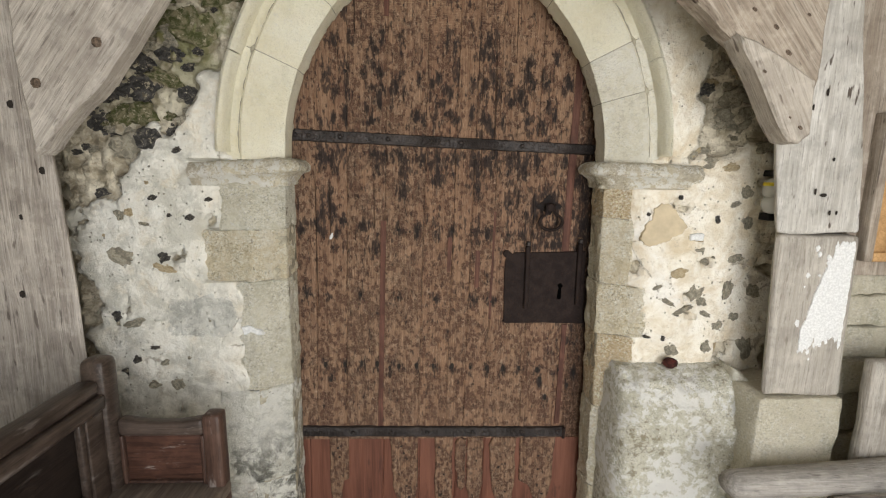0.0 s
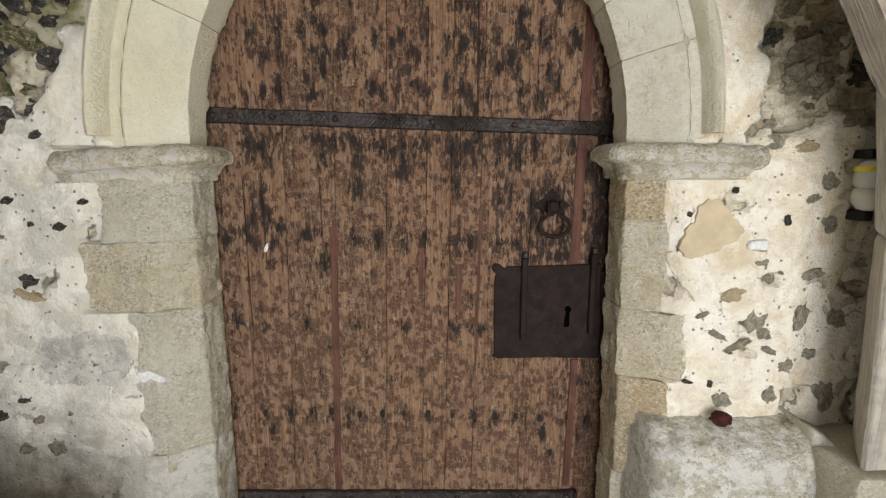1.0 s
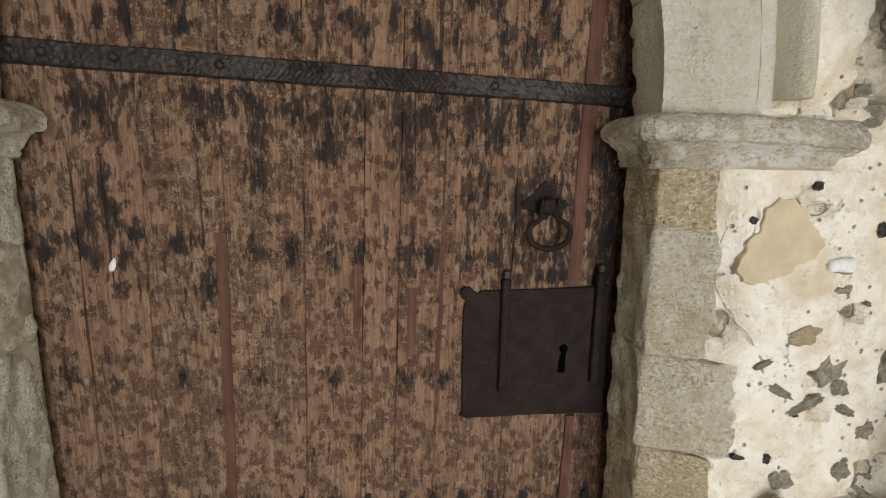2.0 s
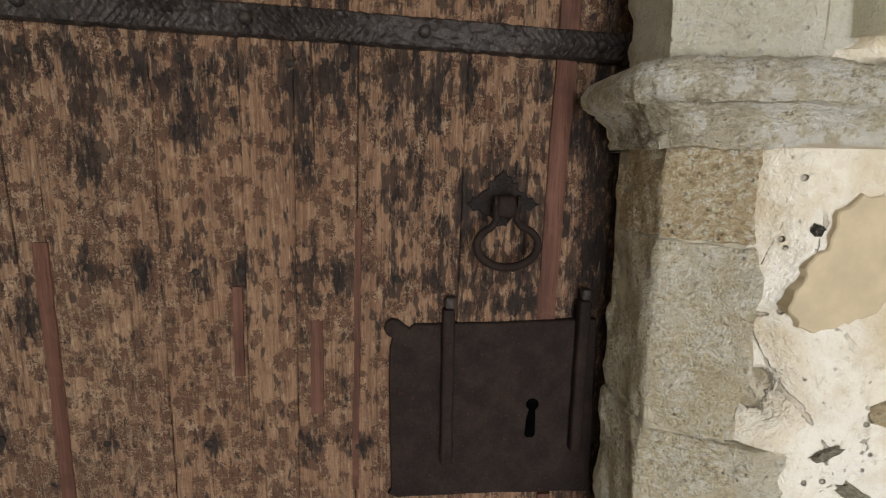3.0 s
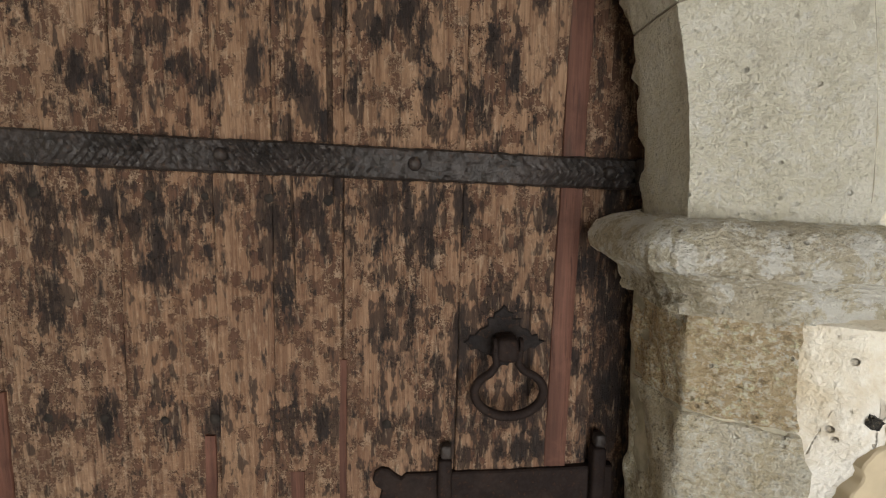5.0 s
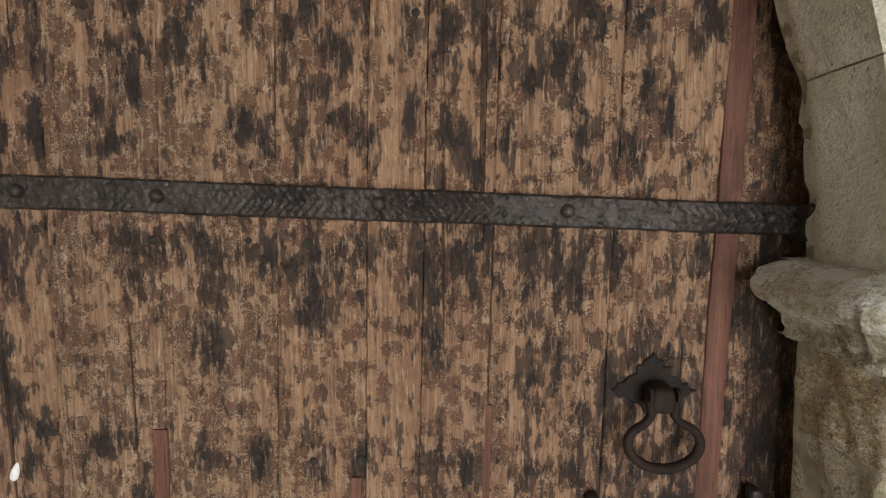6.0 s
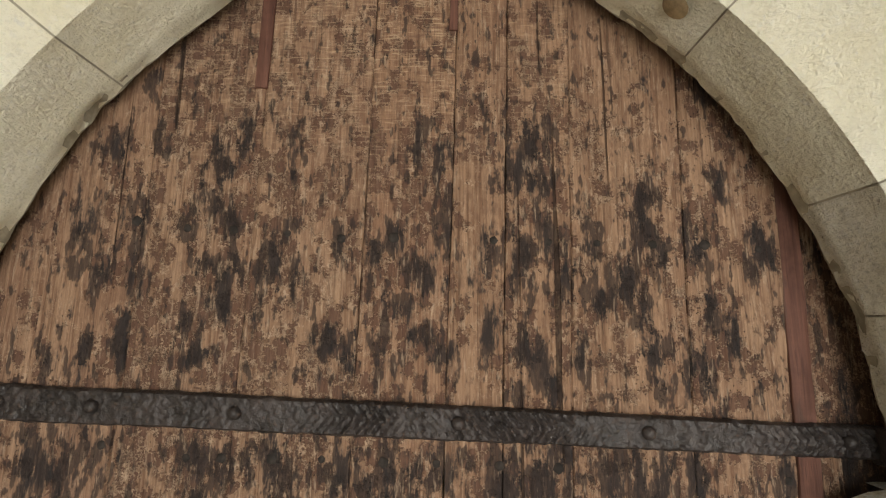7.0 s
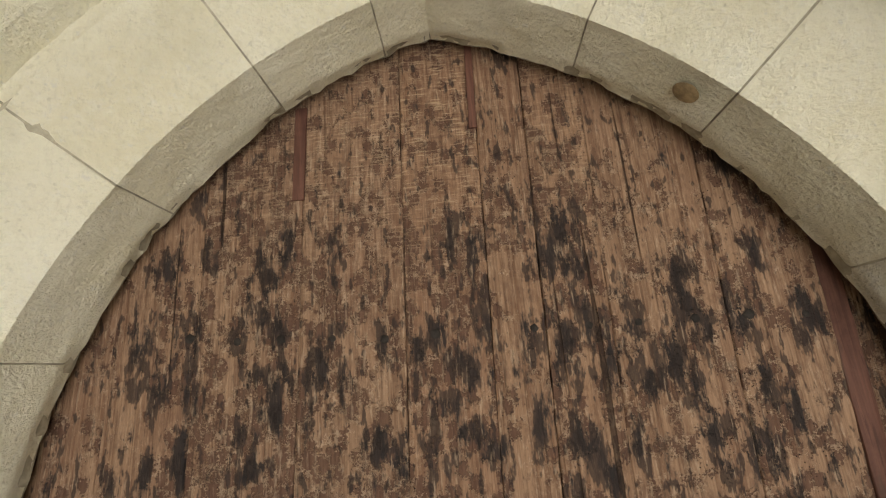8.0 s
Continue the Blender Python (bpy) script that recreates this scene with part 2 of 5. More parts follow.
def make_plaster():
    """Lime plaster, worn and stained; where it is lost, the coarse rubble mortar below."""
    g = Graph("old_lime_plaster", 0.92)
    big = g.noise(g.vec(3.4, 3.4, 3.4), 1, 5, 0.6)
    mid = g.noise(g.vec(17, 17, 17), 1, 6, 0.65, 0.4)
    fleck = g.noise(g.vec(60, 60, 60), 1, 6, 0.7)
    grit = g.noise(g.vec(190, 190, 190), 1, 4, 0.6)
    col = g.mix(g.step(mid, 0.32, 0.62), (0.74, 0.655, 0.51), (0.93, 0.885, 0.78))
    col = g.mix(g.step(big, 0.45, 0.66, 0, 0.6), col, (0.93, 0.915, 0.88))
    stain = g.noise(g.vec(9, 9, 9), 1.0, 6, 0.7, 0.6)
    col = g.mix(g.step(stain, 0.46, 0.7, 0, 0.7), col, (0.66, 0.54, 0.36))
    col = g.mix(g.step(fleck, 0.56, 0.68, 0, 0.5), col, (0.5, 0.44, 0.34))
    # the west side has dulled to grey
    left = g.step(g.axis(0), -0.9, -0.3, 1, 0.0)
    dull = g.op("MULTIPLY", left, g.step(g.noise(g.vec(12, 12, 12), 1, 6, 0.7, 0.4), 0.4, 0.6, 0.1, 0.75))
    col = g.mix(g.op("MULTIPLY", left, g.step(mid, 0.3, 0.5, 0.3, 0.75)), col, (0.86, 0.855, 0.8))
    col = g.mix(dull, col, (0.5, 0.49, 0.43))
    # damp grey-black growth low on the wall beside the bench
    low = g.step(g.op("ADD", g.axis(2), g.op("MULTIPLY", mid, 0.9)), 0.72, 1.3, 1, 0)
    damp = g.op("MULTIPLY", g.op("MULTIPLY", low, left), g.step(stain, 0.36, 0.6))
    col = g.mix(g.op("MULTIPLY", damp, 0.9), col, (0.16, 0.155, 0.14))
    pit = g.cells(g.vec(52, 52, 52), 1.0)
    pits = g.op("MULTIPLY", g.step(pit, 0.1, 0.2, 1, 0), g.step(mid, 0.47, 0.58))
    col = g.mix(g.op("MULTIPLY", pits, 0.7), col, (0.24, 0.2, 0.15))
    crack = g.cells(g.vec(9, 9, 9), 1.0, "DISTANCE_TO_EDGE", "Distance")
    crack = g.op("ADD", crack, g.op("MULTIPLY", g.op("SUBTRACT", mid, 0.5), 0.3))
    cr = g.op("MULTIPLY", g.step(crack, 0.0, 0.012, 1, 0), g.step(big, 0.53, 0.58))
    col = g.mix(g.op("MULTIPLY", cr, 0.5), col, (0.32, 0.26, 0.19))
    skim = g.t.nodes.new("ShaderNodeAttribute")
    skim.attribute_name = "cement"
    cement = g.step(g.op("ADD", skim.outputs["Fac"], g.op("MULTIPLY", g.op("SUBTRACT", fleck, 0.5), 0.9)), 0.38, 0.5)
    grey = g.mix(g.step(mid, 0.36, 0.6), (0.36, 0.36, 0.33), (0.56, 0.555, 0.51))
    grey = g.mix(g.step(fleck, 0.55, 0.66, 0, 0.6), grey, (0.72, 0.71, 0.66))
    col = g.mix(g.op("MULTIPLY", cement, 0.92), col, grey)
    # rubble mortar
    bed = g.mix(g.step(mid, 0.35, 0.62), (0.3, 0.255, 0.18), (0.72, 0.66, 0.53))
    bed = g.mix(g.step(fleck, 0.52, 0.68, 0, 0.5), bed, (0.2, 0.165, 0.115))
    bed = g.mix(g.step(g.axis(0), -0.2, 0.6, 0.0, 0.6), bed, g.mix(g.step(mid, 0.4, 0.6), (0.5, 0.44, 0.33), (0.86, 0.8, 0.67)))
    moss = g.op("MULTIPLY", g.step(g.noise(g.vec(8, 8, 8), 1, 5, 0.65), 0.4, 0.58), g.op("MULTIPLY", g.step(g.axis(2), 1.55, 1.9), g.step(g.axis(0), -0.4, 0.7, 0.85, 0.08)))
    bed = g.mix(moss, bed, (0.14, 0.15, 0.04))
    mask = g.t.nodes.new("ShaderNodeAttribute")
    mask.attribute_name = "lost_plaster"
    edge = g.op("ADD", mask.outputs["Fac"], g.op("MULTIPLY", g.op("SUBTRACT", fleck, 0.5), 0.8))
    gone = g.step(edge, 0.42, 0.58)
    col = g.mix(gone, col, bed)
    h = g.op("ADD", g.op("MULTIPLY", mid, 1.0), g.op("ADD", g.op("MULTIPLY", fleck, 0.4), g.op("MULTIPLY", grit, 0.18)))
    h = g.op("SUBTRACT", h, g.op("ADD", g.op("MULTIPLY", pits, 0.7), g.op("ADD", g.op("MULTIPLY", cr, 0.3), g.op("MULTIPLY", gone, 0.6))))
    return g.done(col, h, 0.013, 1.0)


def make_flint(name, a, b, rough=0.5):
    g = Graph(name, rough)
    n1 = g.noise(g.vec(2.2, 2.2, 2.2, 9), 1, 5, 0.65, 0.5)
    n2 = g.noise(g.vec(16, 16, 16, 9), 1, 4, 0.6)
    col = g.mix(g.step(n1, 0.4, 0.62), a, b)
    col = g.mix(g.step(n2, 0.58, 0.7, 0, 0.5), col, (0.42, 0.38, 0.3))
    smear = g.noise(g.vec(3.1, 3.1, 3.1, 17), 1, 6, 0.7, 0.3)
    col = g.mix(g.step(smear, 0.58, 0.62, 0, 0.8), col, (0.52, 0.46, 0.34))
    col = g.mix(g.step(n1, 0.6, 0.66, 0, 0.5), col, (0.2, 0.15, 0.08))
    return g.done(col, g.op("ADD", n1, g.op("ADD", g.op("MULTIPLY", n2, 0.4), smear)), 0.008, 0.9)


def make_oak(name, a, b, dark, rough, axis="z", knots=0.5, bump=0.004, tilt=0.0, scuff=0.0):
    """Seasoned timber with grain along one axis, checks and dark nail stains."""
    g = Graph(name, rough)
    if tilt:
        turn = g.t.nodes.new("ShaderNodeMapping")
        g.put(turn.inputs["Vector"], g.co)
        turn.inputs["Rotation"].default_value = (0, radians(tilt), 0)
        g.co = turn.outputs[0]
    long = {"x": (3.5, 85, 85), "y": (85, 3.5, 85), "z": (85, 85, 3.5)}[axis]
    fine = g.noise(g.vec(*(v * 4 for v in long), 9), 1, 4, 0.6)
    grain = g.noise(g.vec(*long, 9), 1, 5, 0.62, 0.6)
    broad = g.noise(g.vec(6, 6, 6, 9), 1, 4, 0.6)
    col = g.mix(g.step(grain, 0.32, 0.7), a, b)
    col = g.mix(g.step(fine, 0.34, 0.6, 0.28, 0), col, tuple(0.6 * x for x in a))
    col = g.mix(g.step(broad, 0.4, 0.72, 0, 0.5), col, tuple(0.75 * x + 0.2 * y for x, y in zip(a, b)))
    short = {"x": (14, 60, 60), "y": (60, 14, 60), "z": (60, 60, 14)}[axis]
    shade = g.noise(g.vec(11, 11, 11, 5), 1, 6, 0.68)
    col = g.mix(g.step(shade, 0.36, 0.5, 0.45, 0), col, tuple(0.62 * x for x in a))
    col = g.mix(g.step(shade, 0.52, 0.68, 0, 0.5), col, tuple(min(0.85, 1.18 * x) for x in b))
    hair = {"x": (16, 260, 260), "y": (260, 16, 260), "z": (260, 260, 16)}[axis]
    lines = g.noise(g.vec(*hair, 15), 1, 3, 0.6)
    col = g.mix(g.step(lines, 0.58, 0.67, 0, 0.5), col, tuple(0.4 * x for x in a))
    spots = g.noise(g.vec(*short, 13), 1, 2, 0.5)
    col = g.mix(g.step(spots, 0.655, 0.72, 0, min(1.0, 1.15 * knots)), col, dark)
    checks = g.step(g.noise(g.vec(*(v * 0.7 for v in long), 21), 1, 3, 0.5), 0.7, 0.76)
    col = g.mix(g.op("MULTIPLY", checks, 0.6), col, dark)
    if scuff:
        rub = g.noise(g.vec(*(v * 0.5 for v in short), 3), 1, 5, 0.7)
        col = g.mix(g.step(rub, 0.58, 0.7, 0, scuff), col, (0.42, 0.38, 0.35))
    h = g.op("SUBTRACT", g.op("ADD", grain, g.op("MULTIPLY", fine, 0.45)), g.op("ADD", g.op("MULTIPLY", lines, 0.5), g.op("MULTIPLY", checks, 0.5)))
    return g.done(col, h, bump, 0.8)


def make_plain(name, colour, rough, metal=0.0, vary=0.3, scale=40):
    g = Graph(name, rough, metal)
    n = g.noise(g.vec(scale, scale, scale, 5), 1, 5, 0.6)
    col = g.mix(g.step(n, 0.35, 0.7), tuple(c * (1 - vary) for c in colour), tuple(min(1, c * (1 + vary)) for c in colour))
    return g.done(col, n, 0.002, 0.5)


DOOR_WOOD = make_door_wood()
# east edge board: dark cracked finish plus the jamb's shade, painted in
SHADED_EDGE = make_door_wood("dark_finished_edge_oak", 0.4)
RED_WOOD = make_red_wood()
FILLET_WOOD = make_oak("brown_wood_fillet", (0.085, 0.036, 0.025), (0.16, 0.072, 0.05), (0.07, 0.04, 0.03), 0.7, "z", 0.5, 0.002)
IRON = make_iron("black_forged_iron", (0.022, 0.018, 0.0165), (0.048, 0.038, 0.035), 0.42, 0.004, 0.45)
OLD_NAIL = make_plain("dull_nail_iron", (0.03, 0.024, 0.02), 0.85, 0, 0.4, 90)
VOID = make_plain("unlit_hollow", (0.002, 0.002, 0.002), 1.0)
VOID.node_tree.nodes["Principled BSDF"].inputs["Specular IOR Level"].default_value = 0.0
ROSE_IRON = make_iron("pitted_black_plate", (0.018, 0.015, 0.015), (0.032, 0.025, 0.023), 0.75, 0.004)
RUSTY = make_iron("brown_rusted_iron", (0.017, 0.011, 0.01), (0.03, 0.02, 0.017), 0.72)
JAMB = make_stone("weathered_jamb_limestone", (0.63, 0.54, 0.36), (0.84, 0.755, 0.55), (0.74, 0.65, 0.46), 0.95, 0.22, 0.2, 1.0, 0.25)
JAMB_GREY = make_stone("grey_green_jamb_limestone", (0.56, 0.525, 0.4), (0.78, 0.745, 0.6), (0.68, 0.64, 0.5), 0.95, 0.3, 0.05, 0.9, 0.2)
JAMB_BROWN = make_stone("iron_stained_jamb_stone", (0.56, 0.42, 0.24), (0.8, 0.65, 0.43), (0.68, 0.52, 0.32), 0.95, 0.04, 0.4, 1.0)
ARCH = make_stone("pale_arch_limestone", (0.82, 0.765, 0.575), (0.93, 0.9, 0.745), (0.89, 0.845, 0.68), 0.5, 0.1, 0.03, 0.22)
GREY_ARCH = make_stone("lichened_grey_arch_stone", (0.74, 0.7, 0.56), (0.9, 0.87, 0.75), (0.84, 0.8, 0.67), 0.8, 0.12, 0.0, 0.5, 0.3)
LIMEWASHED = make_stone("limewashed_jamb_stone", (0.5, 0.49, 0.42), (0.74, 0.73, 0.66), (0.62, 0.61, 0.54), 0.6, 0.2, 0.0, 0.45, 0.4, 1.0)
IMPOST = make_stone("lichened_impost_stone", (0.68, 0.6, 0.42), (0.87, 0.815, 0.65), (0.84, 0.79, 0.65), 0.95, 0.3, 0.5, 1.0, 0.75)
BLOCK = make_stone("rough_stoup_stone", (0.6, 0.575, 0.44), (0.8, 0.775, 0.65), (0.72, 0.695, 0.57), 0.95, 0.25, 0.0, 0.9, 1.0)
PLASTER = make_plaster()
JOINT = make_plain("pale_joint_mortar", (0.4, 0.365, 0.28), 0.95)
PATCH = make_plain("buff_repair_mortar", (0.56, 0.47, 0.33), 0.95, 0, 0.12, 14)
FLINT_DARK = make_flint("dark_flint", (0.035, 0.033, 0.032), (0.11, 0.105, 0.1), 0.4)
FLINT_GREY = make_flint("grey_brown_stone", (0.25, 0.23, 0.18), (0.47, 0.43, 0.34), 0.85)
FLINT_BUFF = make_flint("buff_sandstone", (0.47, 0.37, 0.22), (0.6, 0.5, 0.34), 0.9)
FLINT_MOSS = make_flint("mossy_rubble_stone", (0.08, 0.09, 0.03), (0.27, 0.24, 0.15), 0.9)
PALE_OAK = make_oak("silvered_oak", (0.46, 0.435, 0.395), (0.68, 0.66, 0.62), (0.1, 0.08, 0.065), 0.8, "z", 0.95)
PALE_OAK_X = make_oak("silvered_oak_rail", (0.27, 0.25, 0.23), (0.47, 0.44, 0.4), (0.09, 0.07, 0.055), 0.8, "x", 0.35)
# grey-pink oak of the left post, its shade darkened into the colour
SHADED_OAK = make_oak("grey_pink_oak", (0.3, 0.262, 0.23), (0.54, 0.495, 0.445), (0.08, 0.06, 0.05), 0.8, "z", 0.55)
LEFT_BRACE = make_oak("pale_brace_oak", (0.34, 0.3, 0.26), (0.6, 0.555, 0.5), (0.09, 0.07, 0.055), 0.8, "z", 0.4, 0.004, -38)
RIGHT_BRACE = make_oak("knotty_brace_oak", (0.28, 0.225, 0.175), (0.52, 0.455, 0.38), (0.06, 0.04, 0.03), 0.8, "z", 0.85, 0.004, 38)
FISH_OAK = make_oak("grey_plate_oak", (0.36, 0.315, 0.265), (0.58, 0.53, 0.465), (0.09, 0.065, 0.05), 0.8, "z", 0.6, 0.004, 27)
BRACE_OAK = make_oak("brown_grey_oak", (0.26, 0.21, 0.165), (0.5, 0.44, 0.37), (0.09, 0.065, 0.05), 0.8, "z", 0.65)
NEW_OAK = make_oak("grey_scarfed_oak", (0.38, 0.345, 0.3), (0.55, 0.515, 0.46), (0.16, 0.13, 0.1), 0.8, "z", 0.4)
DARK_OAK = make_oak("dark_varnished_oak", (0.035, 0.025, 0.02), (0.095, 0.07, 0.056), (0.012, 0.009, 0.008), 0.33, "y", 0.3, 0.0012, 0.0, 0.25)
DARK_OAK_X = make_oak("dark_panel_oak", (0.045, 0.023, 0.017), (0.12, 0.058, 0.04), (0.02, 0.014, 0.012), 0.36, "x", 0.3, 0.0012, 0.0, 0.75)
# back panel of the settle, darker than the rails round it
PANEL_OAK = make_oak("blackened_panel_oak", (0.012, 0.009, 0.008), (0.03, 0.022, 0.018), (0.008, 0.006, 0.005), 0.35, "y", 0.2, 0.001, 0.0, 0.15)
WORN_RED = make_oak("worn_red_oak", (0.05, 0.028, 0.021), (0.12, 0.07, 0.052), (0.02, 0.014, 0.012), 0.4, "z", 0.3, 0.001, 0.0, 0.5)
WORN_RAIL = make_oak("scuffed_rail_oak", (0.06, 0.043, 0.035), (0.14, 0.105, 0.085), (0.03, 0.022, 0.018), 0.4, "x", 0.3, 0.0012, 0.0, 0.5)
SEAT_OAK = make_oak("worn_seat_oak", (0.12, 0.095, 0.075), (0.26, 0.215, 0.175), (0.04, 0.03, 0.025), 0.5, "y", 0.3, 0.001)
HONEY = make_oak("honey_varnished_wood", (0.42, 0.24, 0.1), (0.6, 0.37, 0.17), (0.2, 0.1, 0.05), 0.5, "y", 0.1, 0.001)
WHITEWASH = make_plain("flaking_white_paint", (0.76, 0.765, 0.76), 0.85, 0, 0.12, 150)
SIDE_STONE = make_stone("porch_side_stone", (0.62, 0.57, 0.43), (0.8, 0.755, 0.61), (0.68, 0.63, 0.5), 0.5, 0.35, 0.15, 0.6)
PAVING = make_stone("worn_paving_stone", (0.42, 0.39, 0.32), (0.56, 0.53, 0.45), (0.48, 0.45, 0.38), 0.2, 0.1, 0.0, 0.4)
BOARDS = make_oak("porch_ceiling_boards", (0.14, 0.11, 0.085), (0.28, 0.23, 0.18), (0.06, 0.05, 0.04), 0.85, "y", 0.2)
BLACK = make_plain("matt_black_plastic", (0.015, 0.015, 0.016), 0.5)
YELLOW = make_plain("yellow_tape", (0.75, 0.62, 0.05), 0.6)
DRIED = make_plain("dark_red_dried_fruit", (0.06, 0.014, 0.01), 0.8, 0, 0.6, 60)
GRASS = make_plain("churchyard_grass", (0.06, 0.085, 0.03), 0.95, 0, 0.4, 3)
CLEAR = Graph("clear_plastic", 0.12)
CLEAR.b.inputs["Transmission Weight"].default_value = 0.3
CLEAR.b.inputs["IOR"].default_value = 1.3
CLEAR = CLEAR.done((0.85, 0.85, 0.82))


# ---- mesh helpers ----
from mathutils.geometry import tessellate_polygon


def mesh_of(name, bm, *mats, smooth=True):
    me = bpy.data.meshes.new(name)
    bmesh.ops.recalc_face_normals(bm, faces=bm.faces)
    bm.to_mesh(me)
    bm.free()
    for m in mats:
        me.materials.append(m)
    if smooth:
        me.polygons.foreach_set("use_smooth", [True] * len(me.polygons))
        me.set_sharp_from_angle(angle=radians(42))
    return me


def hang(ob, parent):
    ob.parent = parent
    ob.matrix_parent_inverse = Matrix.Translation(-Vector(parent["base"]) if "base" in parent else Vector((0, 0, 0)))
    return ob


def thing(name, base, label, category, group="", kind=""):
    """An Empty at the thing's base, to carry its parts."""
    ob = new(name)
    ob.empty_display_size = 0.05
    ob.location = base
    ob["base"] = base
    return tagged(ob, label, category, group, kind)


def part(name, bm, material, parent, label="", smooth=True):
    mats = material if isinstance(material, (list, tuple)) else (material,)
    ob = new(name, mesh_of(name, bm, *mats, smooth=smooth))
    hang(ob, parent)
    return tagged(ob, label)


def rbox(bm, lo, hi, r=0.005, step=0.05, amp=0.0, freq=20.0, seed=0.0, warp=None, stretch=(1, 1, 1)):
    """A box with rounded, uneven edges; warp(p) bends it."""
    lo, hi = Vector(lo), Vector(hi)
    axes = []
    for i in range(3):
        span = hi[i] - lo[i]
        q = min(r, span * 0.45)
        n = max(1, int(math.ceil((span - 2 * q) / step)))
        axes.append([0.0, q * 0.3, q] + [q + (span - 2 * q) * k / n for k in range(1, n)] + [span - q, span - q * 0.3, span])
    made = {}
    last = [len(a) - 1 for a in axes]

    def vert(i, j, k):
        if (i, j, k) not in made:
            p = Vector((axes[0][i], axes[1][j], axes[2][k]))
            inner = Vector([min(max(p[a], min(r, (hi[a] - lo[a]) * 0.45)), hi[a] - lo[a] - min(r, (hi[a] - lo[a]) * 0.45)) for a in range(3)])
            d = p - inner
            if d.length > 1e-9:
                d.normalize()
                rr = min(r, min((hi[a] - lo[a]) * 0.45 for a in range(3)))
                p = inner + d * max(rr, 1e-6) if sum(abs(c) > 1e-6 for c in d) > 1 else p
            w = p + lo
            if amp:
                s = Vector((w.x * stretch[0], w.y * stretch[1], w.z * stretch[2])) * freq + Vector((seed, seed * 1.7, seed * 0.6))
                f = noise.noise(s) + 0.5 * noise.noise(s * 2.3) + 0.25 * noise.noise(s * 5.1)
                w = w + d * (amp * f)
            if warp:
                w = warp(w)
            made[i, j, k] = bm.verts.new(w)
        return made[i, j, k]

    for a in range(3):
        b, c = (a + 1) % 3, (a + 2) % 3
        for side in (0, last[a]):
            for u in range(last[b]):
                for v in range(last[c]):
                    quad = []
                    for du, dv in ((0, 0), (1, 0), (1, 1), (0, 1)):
                        ix = [0, 0, 0]
                        ix[a], ix[b], ix[c] = side, u + du, v + dv
                        quad.append(vert(*ix))
                    bm.faces.new(quad)
    return bm


def box(*args, **kw):
    return rbox(bmesh.new(), *args, **kw)


def prism(bm, outline, y0, y1, bevel=0.003, step=0.02, amp=0.0, freq=30.0, seed=0.0):
    """A flat plate in the x-z plane, from y0 (front) to y1, with a small chamfer round its uneven edge."""
    pts = []
    for (ax, az), (bx, bz) in zip(outline, outline[1:] + outline[:1]):
        n = max(1, int(math.hypot(bx - ax, bz - az) / step))
        pts += [(ax + (bx - ax) * k / n, az + (bz - az) * k / n) for k in range(n)]
    area = sum(a[0] * b[1] - b[0] * a[1] for a, b in zip(pts, pts[1:] + pts[:1]))
    turn = 1.0 if area > 0 else -1.0
    ring = []
    m = len(pts)
    for k, (x, z) in enumerate(pts):
        (ax, az), (bx, bz) = pts[k - 1], pts[(k + 1) % m]
        d = Vector((bz - az, ax - bx)) * turn
        d = d.normalized() if d.length > 1e-9 else Vector((0.0, 0.0))
        j = amp * noise.noise((x * freq + seed, z * freq, seed))
        ring.append((x + d.x * j, z + d.y * j, d))
    back = [bm.verts.new((x, y1, z)) for x, z, d in ring]
    mid = [bm.verts.new((x, y0 + bevel * math.copysign(1, y1 - y0), z)) for x, z, d in ring]
    front = [bm.verts.new((x - d.x * bevel, y0, z - d.y * bevel)) for x, z, d in ring]
    n = len(ring)
    for k in range(n):
        m = (k + 1) % n
        bm.faces.new((back[k], back[m], mid[m], mid[k]))
        bm.faces.new((mid[k], mid[m], front[m], front[k]))
    for loop in (front, back):
        for a, b, c in tessellate_polygon([[Vector((v.co.x, v.co.z, 0.0)) for v in loop]]):
            bm.faces.new((loop[a], loop[b], loop[c]))
    return bm


def tube(bm, pts, radius, closed=False, n=12):
    """A round bar along points."""
    pts = [Vector(p) for p in pts]
    rings = []
    m = len(pts)
    for k, p in enumerate(pts):
        a, b = (pts[(k - 1) % m], pts[(k + 1) % m]) if closed else (pts[max(k - 1, 0)], pts[min(k + 1, m - 1)])
        t = (b - a).normalized()
        side = t.cross(Vector((0, 1, 0)))
        side = side.normalized() if side.length > 0.05 else Vector((1, 0, 0))
        up = side.cross(t).normalized()
        rr = radius(k / (m - 1)) if callable(radius) else radius
        rings.append([bm.verts.new(p + (side * math.cos(q) + up * math.sin(q)) * rr) for q in (2 * math.pi * i / n for i in range(n))])
    for k in range(m if closed else m - 1):
        r0, r1 = rings[k], rings[(k + 1) % m]
        for i in range(n):
            bm.faces.new((r0[i], r0[(i + 1) % n], r1[(i + 1) % n], r1[i]))
    if not closed:
        bm.faces.new(rings[0])
        bm.faces.new(rings[-1])
    return bm


